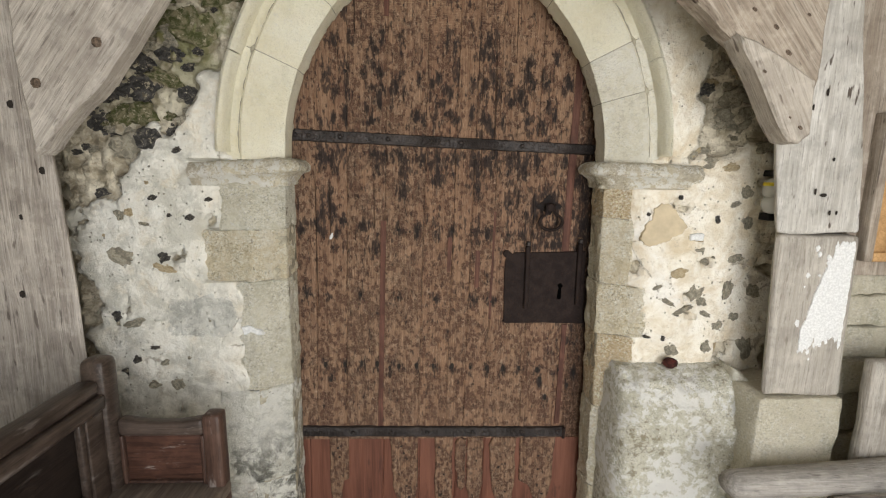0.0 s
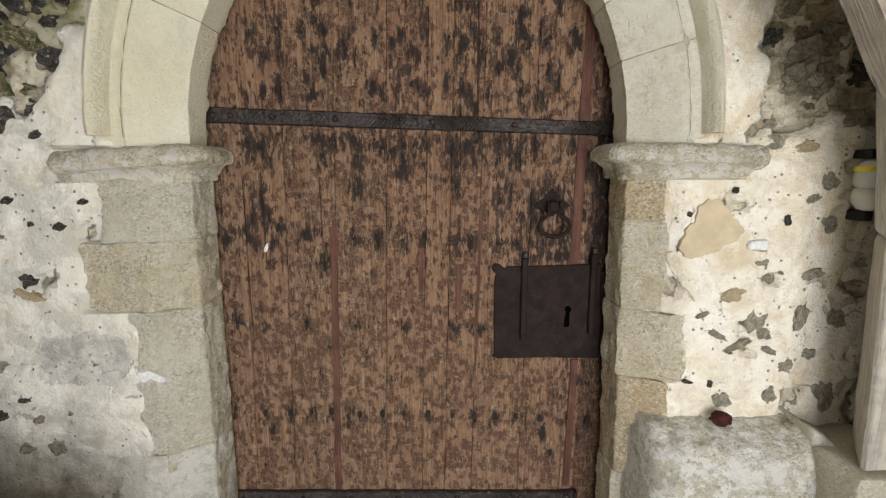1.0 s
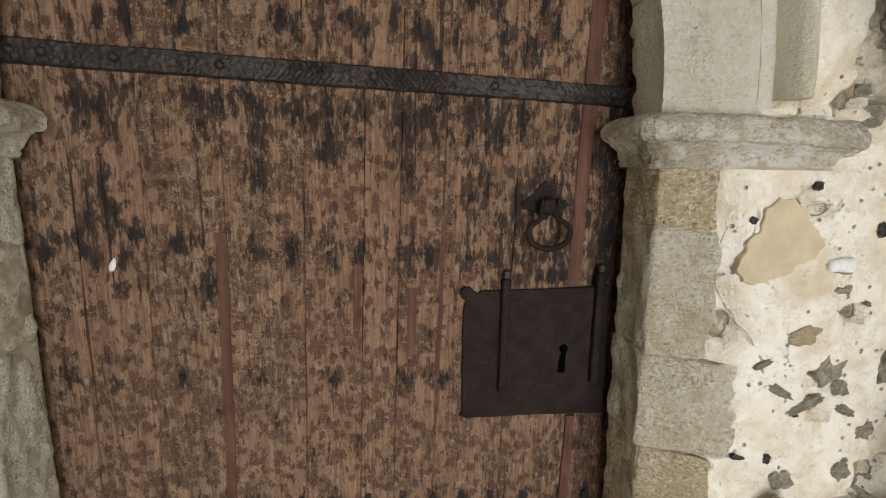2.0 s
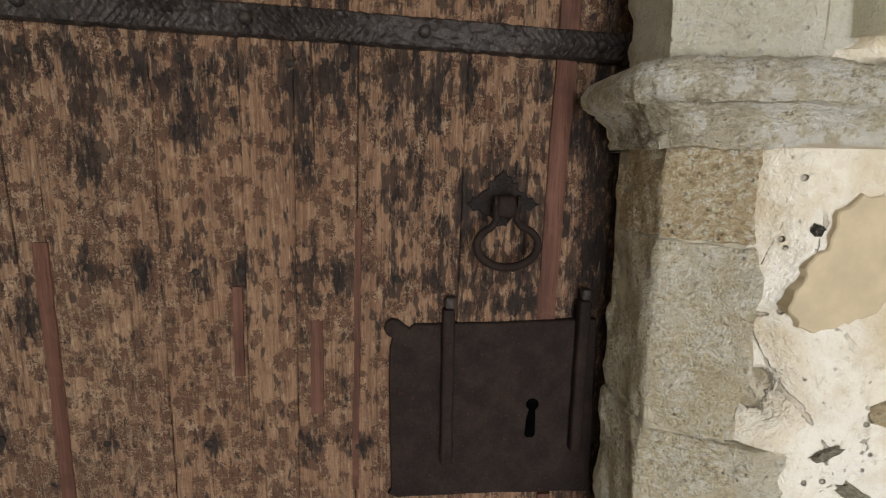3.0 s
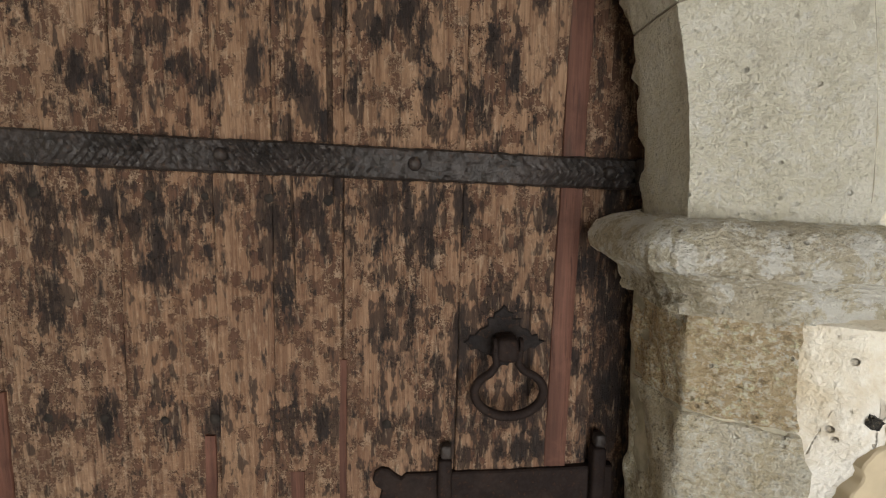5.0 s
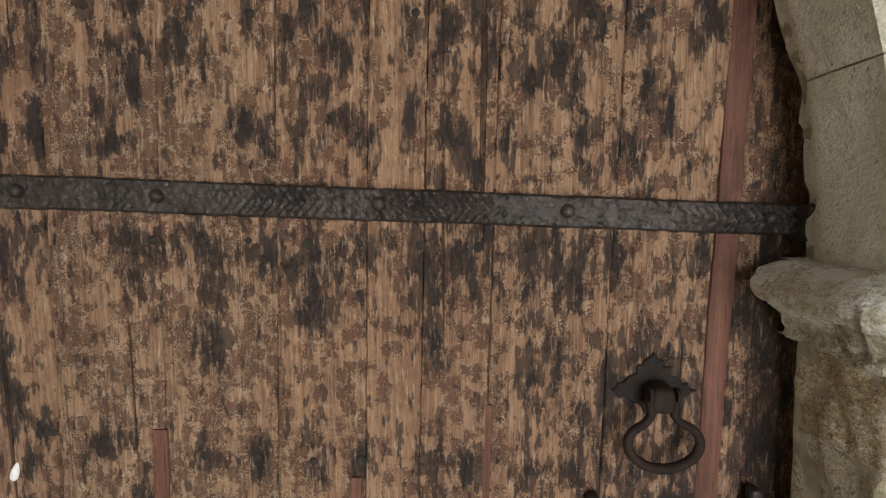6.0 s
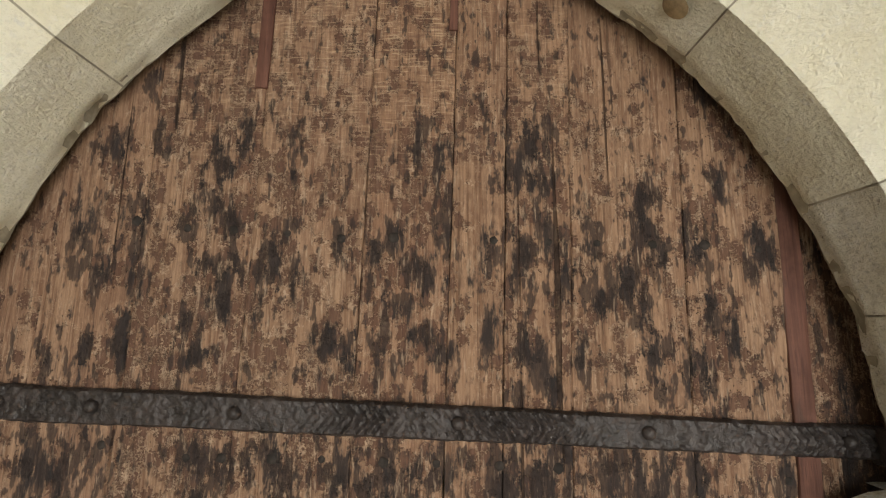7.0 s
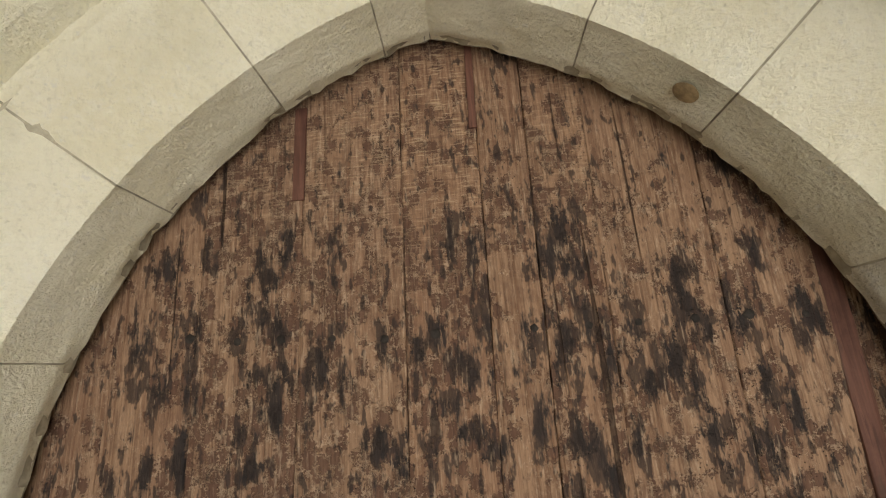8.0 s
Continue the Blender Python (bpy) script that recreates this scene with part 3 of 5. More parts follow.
def dome(radius, height, n=10, rings=4, square=0.0):
    """A nail head that points towards -y."""
    bm = bmesh.new()
    rows = []
    for k in range(rings):
        a = k / rings * math.pi / 2
        rr, y = radius * math.cos(a), -height * math.sin(a)
        rows.append([bm.verts.new((rr * math.cos(q) * (1 + square * abs(math.sin(2 * q))), y, rr * math.sin(q) * (1 + square * abs(math.sin(2 * q))))) for q in (2 * math.pi * i / n for i in range(n))])
    tip = bm.verts.new((0, -height, 0))
    for r0, r1 in zip(rows, rows[1:]):
        for i in range(n):
            bm.faces.new((r0[i], r0[(i + 1) % n], r1[(i + 1) % n], r1[i]))
    for i in range(n):
        bm.faces.new((rows[-1][i], rows[-1][(i + 1) % n], tip))
    return bm


def fbm(x, y, z, f, octaves=3):
    s, a, v = 0.0, 1.0, Vector((x, y, z)) * f
    for _ in range(octaves):
        s += a * noise.noise(v)
        a, v = a * 0.5, v * 2.1
    return s


def clamp01(v):
    return min(1.0, max(0.0, v))


# ---- the porch: ground, floor, side walls, front, ceiling ----
FACE = -0.195          # front plane of the church wall
HALF_L, HALF_R = 0.518, 0.54   # door opening to either side of the middle
HALF = 0.529
SPRING, OFF, RAD = 1.50, 0.184, 0.714   # pointed arch: springing height, centre offset, radius
MID = 0.011            # the arch stands a little east of the middle
ARRIS, BACK = -0.14, -0.03   # depth of the front edge of the reveal, and of its back edge

bm = bmesh.new()
for (x0, x1), (y0, y1) in (((-900, 900), (-900, 900)),):
    bm.faces.new([bm.verts.new(p) for p in ((x0, y0, -0.05), (x1, y0, -0.05), (x1, y1, -0.05), (x0, y1, -0.05))])
ground = tagged(new("ground", mesh_of("ground", bm, GRASS, smooth=False)), "mown green churchyard grass before the porch", "ground", kind="structure")

floor = tagged(new("floor", mesh_of("floor", box((-1.75, -3.2, -0.12), (1.75, 0.3, -0.012), 0.01, 0.6), JOINT)), "worn stone paving of the church porch", "floor", kind="structure")
rng = random.Random(4)
slab = mesh_of("flagstone", box((-0.285, -0.285, -0.02), (0.285, 0.285, 0.0), 0.006, 0.15, 0.002, 9), PAVING)
for i in range(6):
    for j in range(5):
        hang(new("flagstone", slab), floor).location = (-1.45 + 0.58 * i, -2.85 + 0.58 * j, rng.uniform(-0.003, 0.0))


def side_wall(name, x, out, label):
    bm = box((min(x, x + out), -3.2, -0.1), (max(x, x + out), 0.3, 2.75), 0.02, 0.045, 0.022, 7, x)
    return tagged(new(name, mesh_of(name, bm, SIDE_STONE)), label, "wall", kind="structure")


east_wall = side_wall("wall_east", 1.42, 0.3, "rough grey-buff stone side wall of the porch")
side_wall("wall_west", -1.42, -0.3, "rough grey-buff stone side wall behind the bench")
for name, lo, hi in (("wall_south", (-1.42, -3.2, -0.1), (-1.1, -3.0, 2.75)), ("wall_south_pier", (1.1, -3.2, -0.1), (1.42, -3.0, 2.75)),
                     ("wall_south_head", (-1.1, -3.2, 2.6), (1.1, -3.0, 2.75))):
    tagged(new(name, mesh_of(name, box(lo, hi, 0.01, 0.3), SIDE_STONE)), "plain stone front of the open porch", "wall", kind="structure")
tagged(new("ceiling", mesh_of("ceiling", box((-1.75, -3.2, 2.75), (1.75, 0.3, 2.85), 0.01, 0.5), BOARDS)), "plain brown boarded porch ceiling", "ceiling", kind="structure")


# ---- the church wall: a rough sheet of plaster and bare rubble round the doorway ----
def arch_half(z, grow=0.0):
    """Half the width of the opening at height z."""
    if z <= SPRING:
        return HALF + grow
    q = (RAD + grow) ** 2 - (z - SPRING) ** 2
    return math.sqrt(q) - OFF if q > OFF ** 2 else 0.0


def bare(x, z):
    """1 where the wall has lost its plaster, 0 where plaster stands."""
    n = 0.11 * fbm(x, 3.1, z, 5.0) + 0.03 * fbm(x, 7.7, z, 22.0)
    left = z - 1.5 - 0.9 * (x + 0.95)
    right = min(z - 1.52, x - 0.83 + 0.05 * (z - 1.5))
    v = left if x < 0 else right
    edge = max(x - 1.135, -x - 1.16)
    hole = 0.06 * (fbm(x, 9.3, z, 10.0, 4) - 0.66 + 0.3 * clamp01((x - 0.88) * 4) + 0.2 * clamp01((-x - 0.98) * 5))
    return clamp01(0.5 + max((max(v, edge) + n) * 22, hole * 45))


def wall_depth(x, z):
    b = bare(x, z)
    y = 0.03 * b
    y += 0.006 * fbm(x, 0.0, z, 9.0) + (0.004 + 0.016 * b) * fbm(x, 1.0, z, 26.0) + 0.006 * b * fbm(x, 2.0, z, 70.0)
    edge = clamp01((max(x - 1.15, -x - 1.2)) * 14)
    y += 0.09 * edge
    # let the dressed stones of the doorway stand free
    if z > SPRING - 0.02:
        d = abs(x - MID) - arch_half(z, 0.17)
    else:
        lim = stone_reach(x, z)
        d = abs(x) - lim
        d += 0.016 * fbm(x, 5.0, z, 9.0)
    # the plaster thins towards the stones
    y += FACE - (0.004 + 0.008 * clamp01(d * 9)) * (1 - b)
    y += (0.06 if z > SPRING else 0.022) * clamp01(-d * 40 + 0.35 * fbm(x, 5.0, z, 30.0)) + 0.06 * clamp01((0.66 - abs(x)) * 10)
    return y


LEFT_COURSES = ((1.262, 1.412, 0.715), (1.09, 1.262, 0.785), (0.71, 1.09, 0.672), (0.36, 0.71, 0.75), (-0.02, 0.36, 0.66))
RIGHT_COURSES = ((1.305, 1.412, 0.622), (1.078, 1.305, 0.63), (0.9, 1.078, 0.69), (0.62, 0.9, 0.655), (0.3, 0.62, 0.62), (-0.02, 0.3, 0.66))


def stone_reach(x, z):
    for z0, z1, r in (LEFT_COURSES if x < 0 else RIGHT_COURSES):
        if z0 <= z < z1:
            return r - 0.012
    return 0.8


wall = thing("wall_north", (0, 0, 0), "flaking cream plaster over flint rubble round a church doorway", "wall", kind="structure")
bm = bmesh.new()
STEP = 0.0095
nx, nz = int(3.0 / STEP), int(2.8 / STEP)
grid = {}
for i in range(nx + 1):
    x = -1.5 + i * STEP
    for j in range(nz + 1):
        z = -0.05 + j * STEP
        if abs(x - MID) > arch_half(z, 0.045):
            grid[i, j] = bm.verts.new((x, wall_depth(x, z), z))
for (i, j), v in list(grid.items()):
    c = [grid.get(k) for k in ((i, j), (i + 1, j), (i + 1, j + 1), (i, j + 1))]
    if all(c):
        bm.faces.new(c)
rim = [e for e in bm.edges if e.is_boundary]
ext = bmesh.ops.extrude_edge_only(bm, edges=rim)
for v in ext["geom"]:
    if isinstance(v, bmesh.types.BMVert):
        v.co.y = 0.3
face = part("wall_face", bm, PLASTER, wall, "cream lime plaster with bare rubble above")
lost = face.data.attributes.new("lost_plaster", "FLOAT", "POINT")
lost.data.foreach_set("value", [bare(v.co.x, v.co.z) for v in face.data.vertices])
grey = face.data.attributes.new("cement", "FLOAT", "POINT")
grey.data.foreach_set("value", [clamp01(1.3 - math.hypot((v.co.x + 0.79) / 0.125, (v.co.z - 0.975) / 0.085)
                                        + 0.25 * fbm(v.co.x, 4.0, v.co.z, 12.0)) for v in face.data.vertices])
# dark stop behind the door leaf, so that the opening is closed
part("wall_core", box((-0.75, 0.12, -0.05), (0.75, 0.3, 2.4), 0.01, 0.5), SIDE_STONE, wall)


# dressed stones of the jambs
def splay(side):
    """The jamb face runs forward from the arris of the reveal to the plane of the wall; the jamb leans out a little at its foot."""
    half = HALF_L if side < 0 else HALF_R

    def bend(p):
        f = clamp01((BACK - p.y) / (BACK - FACE))
        y = p.y + f * (ARRIS - FACE) * clamp01(1 - (abs(p.x) - half) / 0.1)
        return Vector((p.x + side * (0.008 if side < 0 else 0.016) * clamp01((1.4 - p.z) / 1.2), y, p.z))
    return bend


def jamb(side, courses):
    half = HALF_L if side < 0 else HALF_R
    for k, (z0, z1, reach) in enumerate(courses):
        a, b = side * (half + rng.uniform(-0.002, 0.004)), side * reach
        bm = box((min(a, b), FACE + rng.uniform(-0.004, 0.003), z0 + 0.001), (max(a, b), BACK, z1 - 0.001), 0.005, 0.009, 0.007, 19, k * 3.1 + side, splay(side))
        part("jamb_stone", bm, LIMEWASHED if side < 0 and z1 < 0.8 else JAMB_BROWN if side > 0 and k in (0, 3) else JAMB_GREY if side < 0 and k != 1 else JAMB, wall)
    a, b = side * (half + 0.004), side * 0.62
    part("joint_mortar", box((min(a, b), FACE + 0.005, -0.02), (max(a, b), BACK + 0.004, 1.42), 0.003, 0.03, 0.002, 30, 0, splay(side)), JOINT, wall)


jamb(-1, LEFT_COURSES)
jamb(1, RIGHT_COURSES)


# arch stones: a profile swept round the two-centred arch
def swept(profile, side, a0, a1, amp, seed, step=1.5, wear=0.004):
    bm = bmesh.new()
    n = max(3, int((a1 - a0) / step))
    rows = []
    for k in range(n + 1):
        a = radians(a0 + (a1 - a0) * k / n)
        end = min(k, n - k)
        row = []
        for dr, y in profile:
            r = RAD + dr
            x, z = MID + side * (r * math.cos(a) - OFF), SPRING + r * math.sin(a)
            f = amp * (fbm(x, y, z, 11, 3) + 0.5 * noise.noise((x * 60 + seed, y * 60, z * 60)))
            if y > BACK - 0.012 and dr < 0.01:
                f += 0.03 * abs(fbm(x, 3.0, z, 17, 4))
            w = wear if end == 0 else 0.0
            row.append(bm.verts.new((x + side * (f + w * (1 if dr < 0.01 else 0)) * math.cos(a), y + 0.8 * f + w * (1 if y < -0.1 else 0), z + (f + w * (1 if dr < 0.01 else 0)) * math.sin(a))))
        rows.append(row)
    for r0, r1 in zip(rows, rows[1:]):
        for i in range(len(profile)):
            j = (i + 1) % len(profile)
            bm.faces.new((r0[i], r0[j], r1[j], r1[i]))
    bm.faces.new(rows[0])
    bm.faces.new(rows[-1])
    return bm


def subdivide(points, step):
    out = []
    for (a, b), (c, d) in zip(points, points[1:] + points[:1]):
        n = max(1, int(math.hypot(c - a, d - b) / step))
        out += [(a + (c - a) * k / n, b + (d - b) * k / n) for k in range(n)]
    return out


VOUSSOIR = subdivide([(0.0, BACK), (-0.005, ARRIS), (0.06, -0.172), (0.115, -0.194), (0.124, -0.184), (0.14, -0.182), (0.165, -0.185), (0.165, BACK)], 0.009)
HOOD = subdivide([(0.15, -0.16), (0.152, -0.2), (0.158, -0.226), (0.168, -0.236), (0.178, -0.231), (0.186, -0.212), (0.192, -0.16)], 0.008)
for side, cuts in ((-1, (-1.0, 22.2, 39.9, 56.5, 69.6, 75.2)), (1, (-1.0, 14.6, 25.4, 43.7, 58.5, 75.2))):
    for k, (a0, a1) in enumerate(zip(cuts, cuts[1:])):
        part("voussoir", swept(VOUSSOIR, side, a0 + 0.1, a1 - 0.1, 0.003, k + side, 1.0, 0.0025), GREY_ARCH if side > 0 and k < 2 else ARCH, wall)
    for a0, a1 in ((0.6, 20), (20.2, 41), (41.2, 60), (60.2, 77.5)):
        part("hood_mould", swept(HOOD, side, a0, a1, 0.003, 9 + a0, 1.5, 0.001), ARCH, wall)
    part("arch_joint_mortar", swept(subdivide([(0.004, BACK + 0.006), (0.001, ARRIS + 0.006), (0.06, -0.168), (0.112, -0.189), (0.15, -0.175), (0.15, BACK)], 0.03), side, -1, 76, 0.001, 2), JOINT, wall)


a = radians(47.3)
mark = hang(new("rust_mark", mesh_of("rust_mark", dome(0.016, 0.0012, 14, 2), make_plain("brown_rust_mark", (0.3, 0.22, 0.125), 0.9, 0, 0.3, 90))), wall)
mark.location = (MID + (RAD - 0.0075) * math.cos(a) - OFF, -0.103, SPRING + (RAD - 0.0075) * math.sin(a))
mark.rotation_euler = Vector((-math.cos(a), 0, -math.sin(a))).to_track_quat("-Y", "Z").to_euler()


# moulded imposts that carry the arch, returned into the opening
def impost(side, out, label):
    prof = [(0.0, 1.404), (0.011, 1.405), (0.013, 1.411), (0.01, 1.417), (0.012, 1.424), (0.018, 1.433), (0.028, 1.441), (0.035, 1.4445), (0.036, 1.4465), (0.049, 1.448), (0.055, 1.454), (0.0565, 1.462),
            (0.055, 1.47), (0.051, 1.478), (0.042, 1.486), (0.028, 1.491), (0.0, 1.494)]
    half = HALF_L if side < 0 else HALF_R
    bm = bmesh.new()
    rows = []
    for p, z in prof:
        row = []
        n1, n2 = 88, 34
        for k in range(n1 + 1):
            row.append(Vector((side * (out + (half - p - out) * k / n1), -0.188 + (ARRIS + 0.182) * (k / n1) ** 3 - p * 0.72, z)))
        for k in range(1, n2 + 1):
            row.append(Vector((side * (half - p), ARRIS - 0.006 - p * 0.72 + (BACK - ARRIS + 0.006 + p * 0.72) * k / n2, z)))
        for k, v in enumerate(row):
            f = 0.0045 * fbm(v.x, v.y, v.z, 24, 4) + 0.0022 * fbm(v.x, v.y, v.z, 95, 3)
            corner = math.exp(-((k - n1) / 3.0) ** 2)
            row[k] = bm.verts.new((v.x + side * (f + 0.008 * corner * (p > 0.01)), v.y - f + 0.006 * corner * (p > 0.01), v.z + f * 0.7 - 0.018 * (1 - k / n1) * (k < n1) * (1 if side < 0 else 0.6)))
        rows.append(row)
    for r0, r1 in zip(rows, rows[1:]):
        for a, b, c, d in zip(r0, r0[1:], r1[1:], r1):
            bm.faces.new((a, b, c, d))
    for idx in (0, -1):
        back = bm.verts.new((rows[0][idx].co.x, 0.0, 1.45)) if idx == 0 else None
        loop = [r[idx] for r in rows]
        bm.faces.new(loop + ([back] if back else []))
    # top and bottom beds run back into the wall
    for row in (rows[0], rows[-1]):
        prev = None
        for v in row[:89]:
            b = bm.verts.new((v.co.x, 0.0, v.co.z))
            if prev:
                bm.faces.new((prev[0], v, b, prev[1]))
            prev = (v, b)
    part("impost", bm, IMPOST, wall, label)


impost(-1, 0.792, "moulded limestone impost with pale lichen")
impost(1, 0.832, "moulded limestone impost with pale lichen")


# flints and rubble stones that show in the plaster
def pebble(seed, mat, angular=0.5):
    bm = bmesh.new()
    bmesh.ops.create_icosphere(bm, subdivisions=3, radius=1.0)
    for v in bm.verts:
        d = v.co.normalized()
        k = 1 + angular * (0.6 * noise.noise(d * 1.6 + Vector((seed, 0, 0))) + 0.4 * noise.noise(d * 3.5 + Vector((0, seed, 0))) + 0.2 * noise.noise(d * 8 + Vector((0, 0, seed))))
        v.co = d * k
        if v.co.y < -0.55:
            v.co.y = -0.55 - 0.15 * (v.co.y + 0.55)
    return mesh_of("flint", bm, mat)


PEBBLES = {m.name: [pebble(7.3 * k + len(m.name), m, 0.75) for k in range(5)] for m in (FLINT_DARK, FLINT_GREY, FLINT_BUFF, FLINT_MOSS, SIDE_STONE)}
rng = random.Random(11)


def flint(x, z, w, h, mat, proud=0.006, turn=None):
    me = rng.choice(PEBBLES[mat.name])
    ob = hang(new("flint", me), wall)
    ob.rotation_euler = (0, rng.uniform(-0.5, 0.5) if turn is None else turn, 0)
    depth = min(0.035, 0.6 * min(w, h))
    ob.scale = (w / 2, depth, h / 2)
    ob.location = (x, wall_depth(x, z) - proud + 0.55 * depth, z)
    return ob


D, G, B, M = FLINT_DARK, FLINT_GREY, FLINT_BUFF, FLINT_MOSS
LEFT_STONES = ((-1.035, 1.18, 0.1, 0.06, G), (-0.897, 1.174, 0.032, 0.036, D), (-1.005, 0.955, 0.075, 0.028, G), (-1.013, 0.827, 0.028, 0.03, D),
               (-1.085, 1.371, 0.055, 0.04, D), (-0.913, 1.364, 0.024, 0.02, D), (-0.825, 1.513, 0.03, 0.018, D), (-0.803, 1.302, 0.026, 0.024, D))
LEFT_MORE = ((-0.99, 1.319, 0.03, 0.03, B), (-0.942, 1.283, 0.032, 0.012, G), (-0.921, 0.817, 0.034, 0.02, G), (-1.056, 0.767, 0.08, 0.045, D),
             (-0.885, 0.74, 0.04, 0.045, G), (-0.96, 0.74, 0.04, 0.03, G), (-1.06, 0.98, 0.03, 0.035, D), (-0.9, 1.14, 0.07, 0.025, B),
             (-0.865, 1.31, 0.014, 0.012, D), (-1.02, 1.31, 0.03, 0.03, G), (-0.74, 1.36, 0.02, 0.016, D), (-0.95, 0.87, 0.03, 0.014, D))
RUBBLE_LEFT = ((-0.917, 1.543, 0.075, 0.075, D), (-0.995, 1.525, 0.105, 0.085, G), (-1.075, 1.6, 0.1, 0.085, D), (-1.0, 1.62, 0.1, 0.06, M), (-0.935, 1.62, 0.09, 0.07, M),
               (-0.945, 1.7, 0.12, 0.1, D), (-1.06, 1.68, 0.09, 0.05, D), (-0.79, 1.68, 0.07, 0.06, D), (-0.86, 1.73, 0.1, 0.05, M), (-0.97, 1.79, 0.16, 0.07, D))
RUBBLE_LEFT_TOP = ((-0.84, 1.8, 0.08, 0.05, D), (-0.77, 1.88, 0.14, 0.11, M), (-0.9, 1.89, 0.12, 0.07, M), (-0.99, 1.89, 0.09, 0.08, G), (-0.68, 1.97, 0.12, 0.08, M),
                   (-0.83, 1.98, 0.13, 0.09, M), (-0.95, 1.99, 0.11, 0.08, D), (-1.08, 1.77, 0.09, 0.08, G), (-1.07, 1.9, 0.1, 0.09, M), (-0.8, 1.6, 0.05, 0.035, G))
RIGHT_STONES = ((0.855, 1.065, 0.06, 0.07, G), (0.875, 1.03, 0.035, 0.035, G), (0.955, 1.075, 0.03, 0.06, G), (0.935, 0.948, 0.045, 0.032, G), (0.786, 0.86, 0.045, 0.045, G),
                (0.905, 0.87, 0.03, 0.04, G), (0.935, 0.88, 0.022, 0.06, B), (1.046, 1.07, 0.05, 0.05, D), (0.985, 1.4, 0.035, 0.05, D), (0.865, 1.489, 0.06, 0.042, G))
RIGHT_CLOSE = ((0.79, 1.13, 0.06, 0.035, B), (0.86, 1.2, 0.045, 0.03, G), (0.97, 1.18, 0.05, 0.03, G), (0.89, 0.99, 0.05, 0.018, G), (0.99, 0.98, 0.04, 0.03, G), (0.95, 1.36, 0.03, 0.02, G), (0.9, 1.31, 0.016, 0.03, D))
RIGHT_MORE = ((0.925, 1.478, 0.055, 0.032, B), (0.822, 1.524, 0.025, 0.07, B), (1.001, 1.3, 0.035, 0.04, G), (1.04, 0.87, 0.05, 0.08, G), (0.834, 1.245, 0.05, 0.018, B),
              (1.025, 1.54, 0.05, 0.04, D), (0.72, 1.08, 0.03, 0.012, D), (0.7, 0.905, 0.03, 0.01, D), (0.755, 0.9, 0.014, 0.02, D), (0.77, 1.38, 0.014, 0.016, D),
              (0.672, 1.324, 0.013, 0.012, D), (0.9, 1.17, 0.04, 0.02, G), (0.81, 1.0, 0.08, 0.02, G), (0.76, 1.03, 0.06, 0.016, G))
RUBBLE_RIGHT = ((0.9, 1.64, 0.07, 0.06, G), (0.97, 1.6, 0.1, 0.08, G), (0.93, 1.7, 0.08, 0.06, G), (0.84, 1.72, 0.05, 0.04, D), (0.88, 1.79, 0.07, 0.05, G), (0.99, 1.72, 0.09, 0.08, G),
                (0.82, 1.86, 0.06, 0.045, G), (0.9, 1.88, 0.08, 0.06, M), (0.99, 1.84, 0.1, 0.08, M), (0.79, 1.95, 0.07, 0.05, D), (0.9, 2.0, 0.1, 0.08, M), (1.05, 1.64, 0.06, 0.07, D))
for group in (LEFT_STONES, LEFT_MORE, RIGHT_STONES, RIGHT_MORE, RIGHT_CLOSE):
    for x, z, w, h, m in group:
        flint(x, z, w, h, G if m is D and x > 0.7 and w > 0.02 else m, 0.0045)
for group in (RUBBLE_LEFT, RUBBLE_LEFT_TOP, RUBBLE_RIGHT):
    for x, z, w, h, m in group:
        flint(x, z, w, h, m, 0.011)
for _ in range(330):
    x, z = rng.uniform(0.68, 1.3) * rng.choice((-1, 1)), rng.uniform(1.5, 2.5)
    if abs(x) > arch_half(z, 0.2) and bare(x, z) > 0.6:
        w = rng.uniform(0.018, 0.06)
        flint(x, z, w, w * rng.uniform(0.5, 0.9), rng.choice((D, D, G, M) if x < 0 else (B, G, G, G)), 0.008)
for _ in range(14):
    x, z = rng.uniform(0.68, 1.08) * rng.choice((-1, 1)), rng.uniform(0.62, 1.45)
    if abs(x) > stone_reach(x, z) + 0.02 and bare(x, z) < 0.4:
        w = rng.uniform(0.005, 0.016)
        flint(x, z, w, w * rng.uniform(0.5, 1.0), rng.choice((D, G, G, G, B)), 0.002)

# buff repair patch and a white chip in the plaster
bm = prism(bmesh.new(), [(0.652, 1.245), (0.662, 1.285), (0.682, 1.305), (0.69, 1.343), (0.71, 1.362), (0.735, 1.358), (0.755, 1.34), (0.775, 1.32), (0.803, 1.283), (0.785, 1.262), (0.757, 1.246), (0.735, 1.228), (0.70, 1.222), (0.662, 1.222)], FACE - 0.0128, FACE + 0.02, 0.0015, 0.005, 0.009, 55, 3)
part("repair_patch", bm, PATCH, wall, "smooth buff mortar repair patch")
part("plaster_chip", box((0.812, FACE - 0.02, 1.238), (0.858, FACE + 0.01, 1.262), 0.006, 0.012, 0.004, 40), WHITEWASH, wall, "bare white plaster chip")
bm = prism(bmesh.new(), [(-0.665, 0.938), (-0.645, 0.945), (-0.62, 0.934), (-0.598, 0.926), (-0.592, 0.91), (-0.61, 0.912), (-0.638, 0.918), (-0.658, 0.91)], FACE - 0.008, FACE + 0.02, 0.003, 0.006, 0.007, 50, 1)
part("plaster_chip", bm, WHITEWASH, wall, "bare white plaster chip")


# ---- the door ----
door = thing("door_1", (0, 0.03, 0.02), "ancient weathered oak plank church door, closed, with black iron straps", "door", kind="structure")


def lean_x(x, z):
    return x + 0.025 * (z - 1.2)


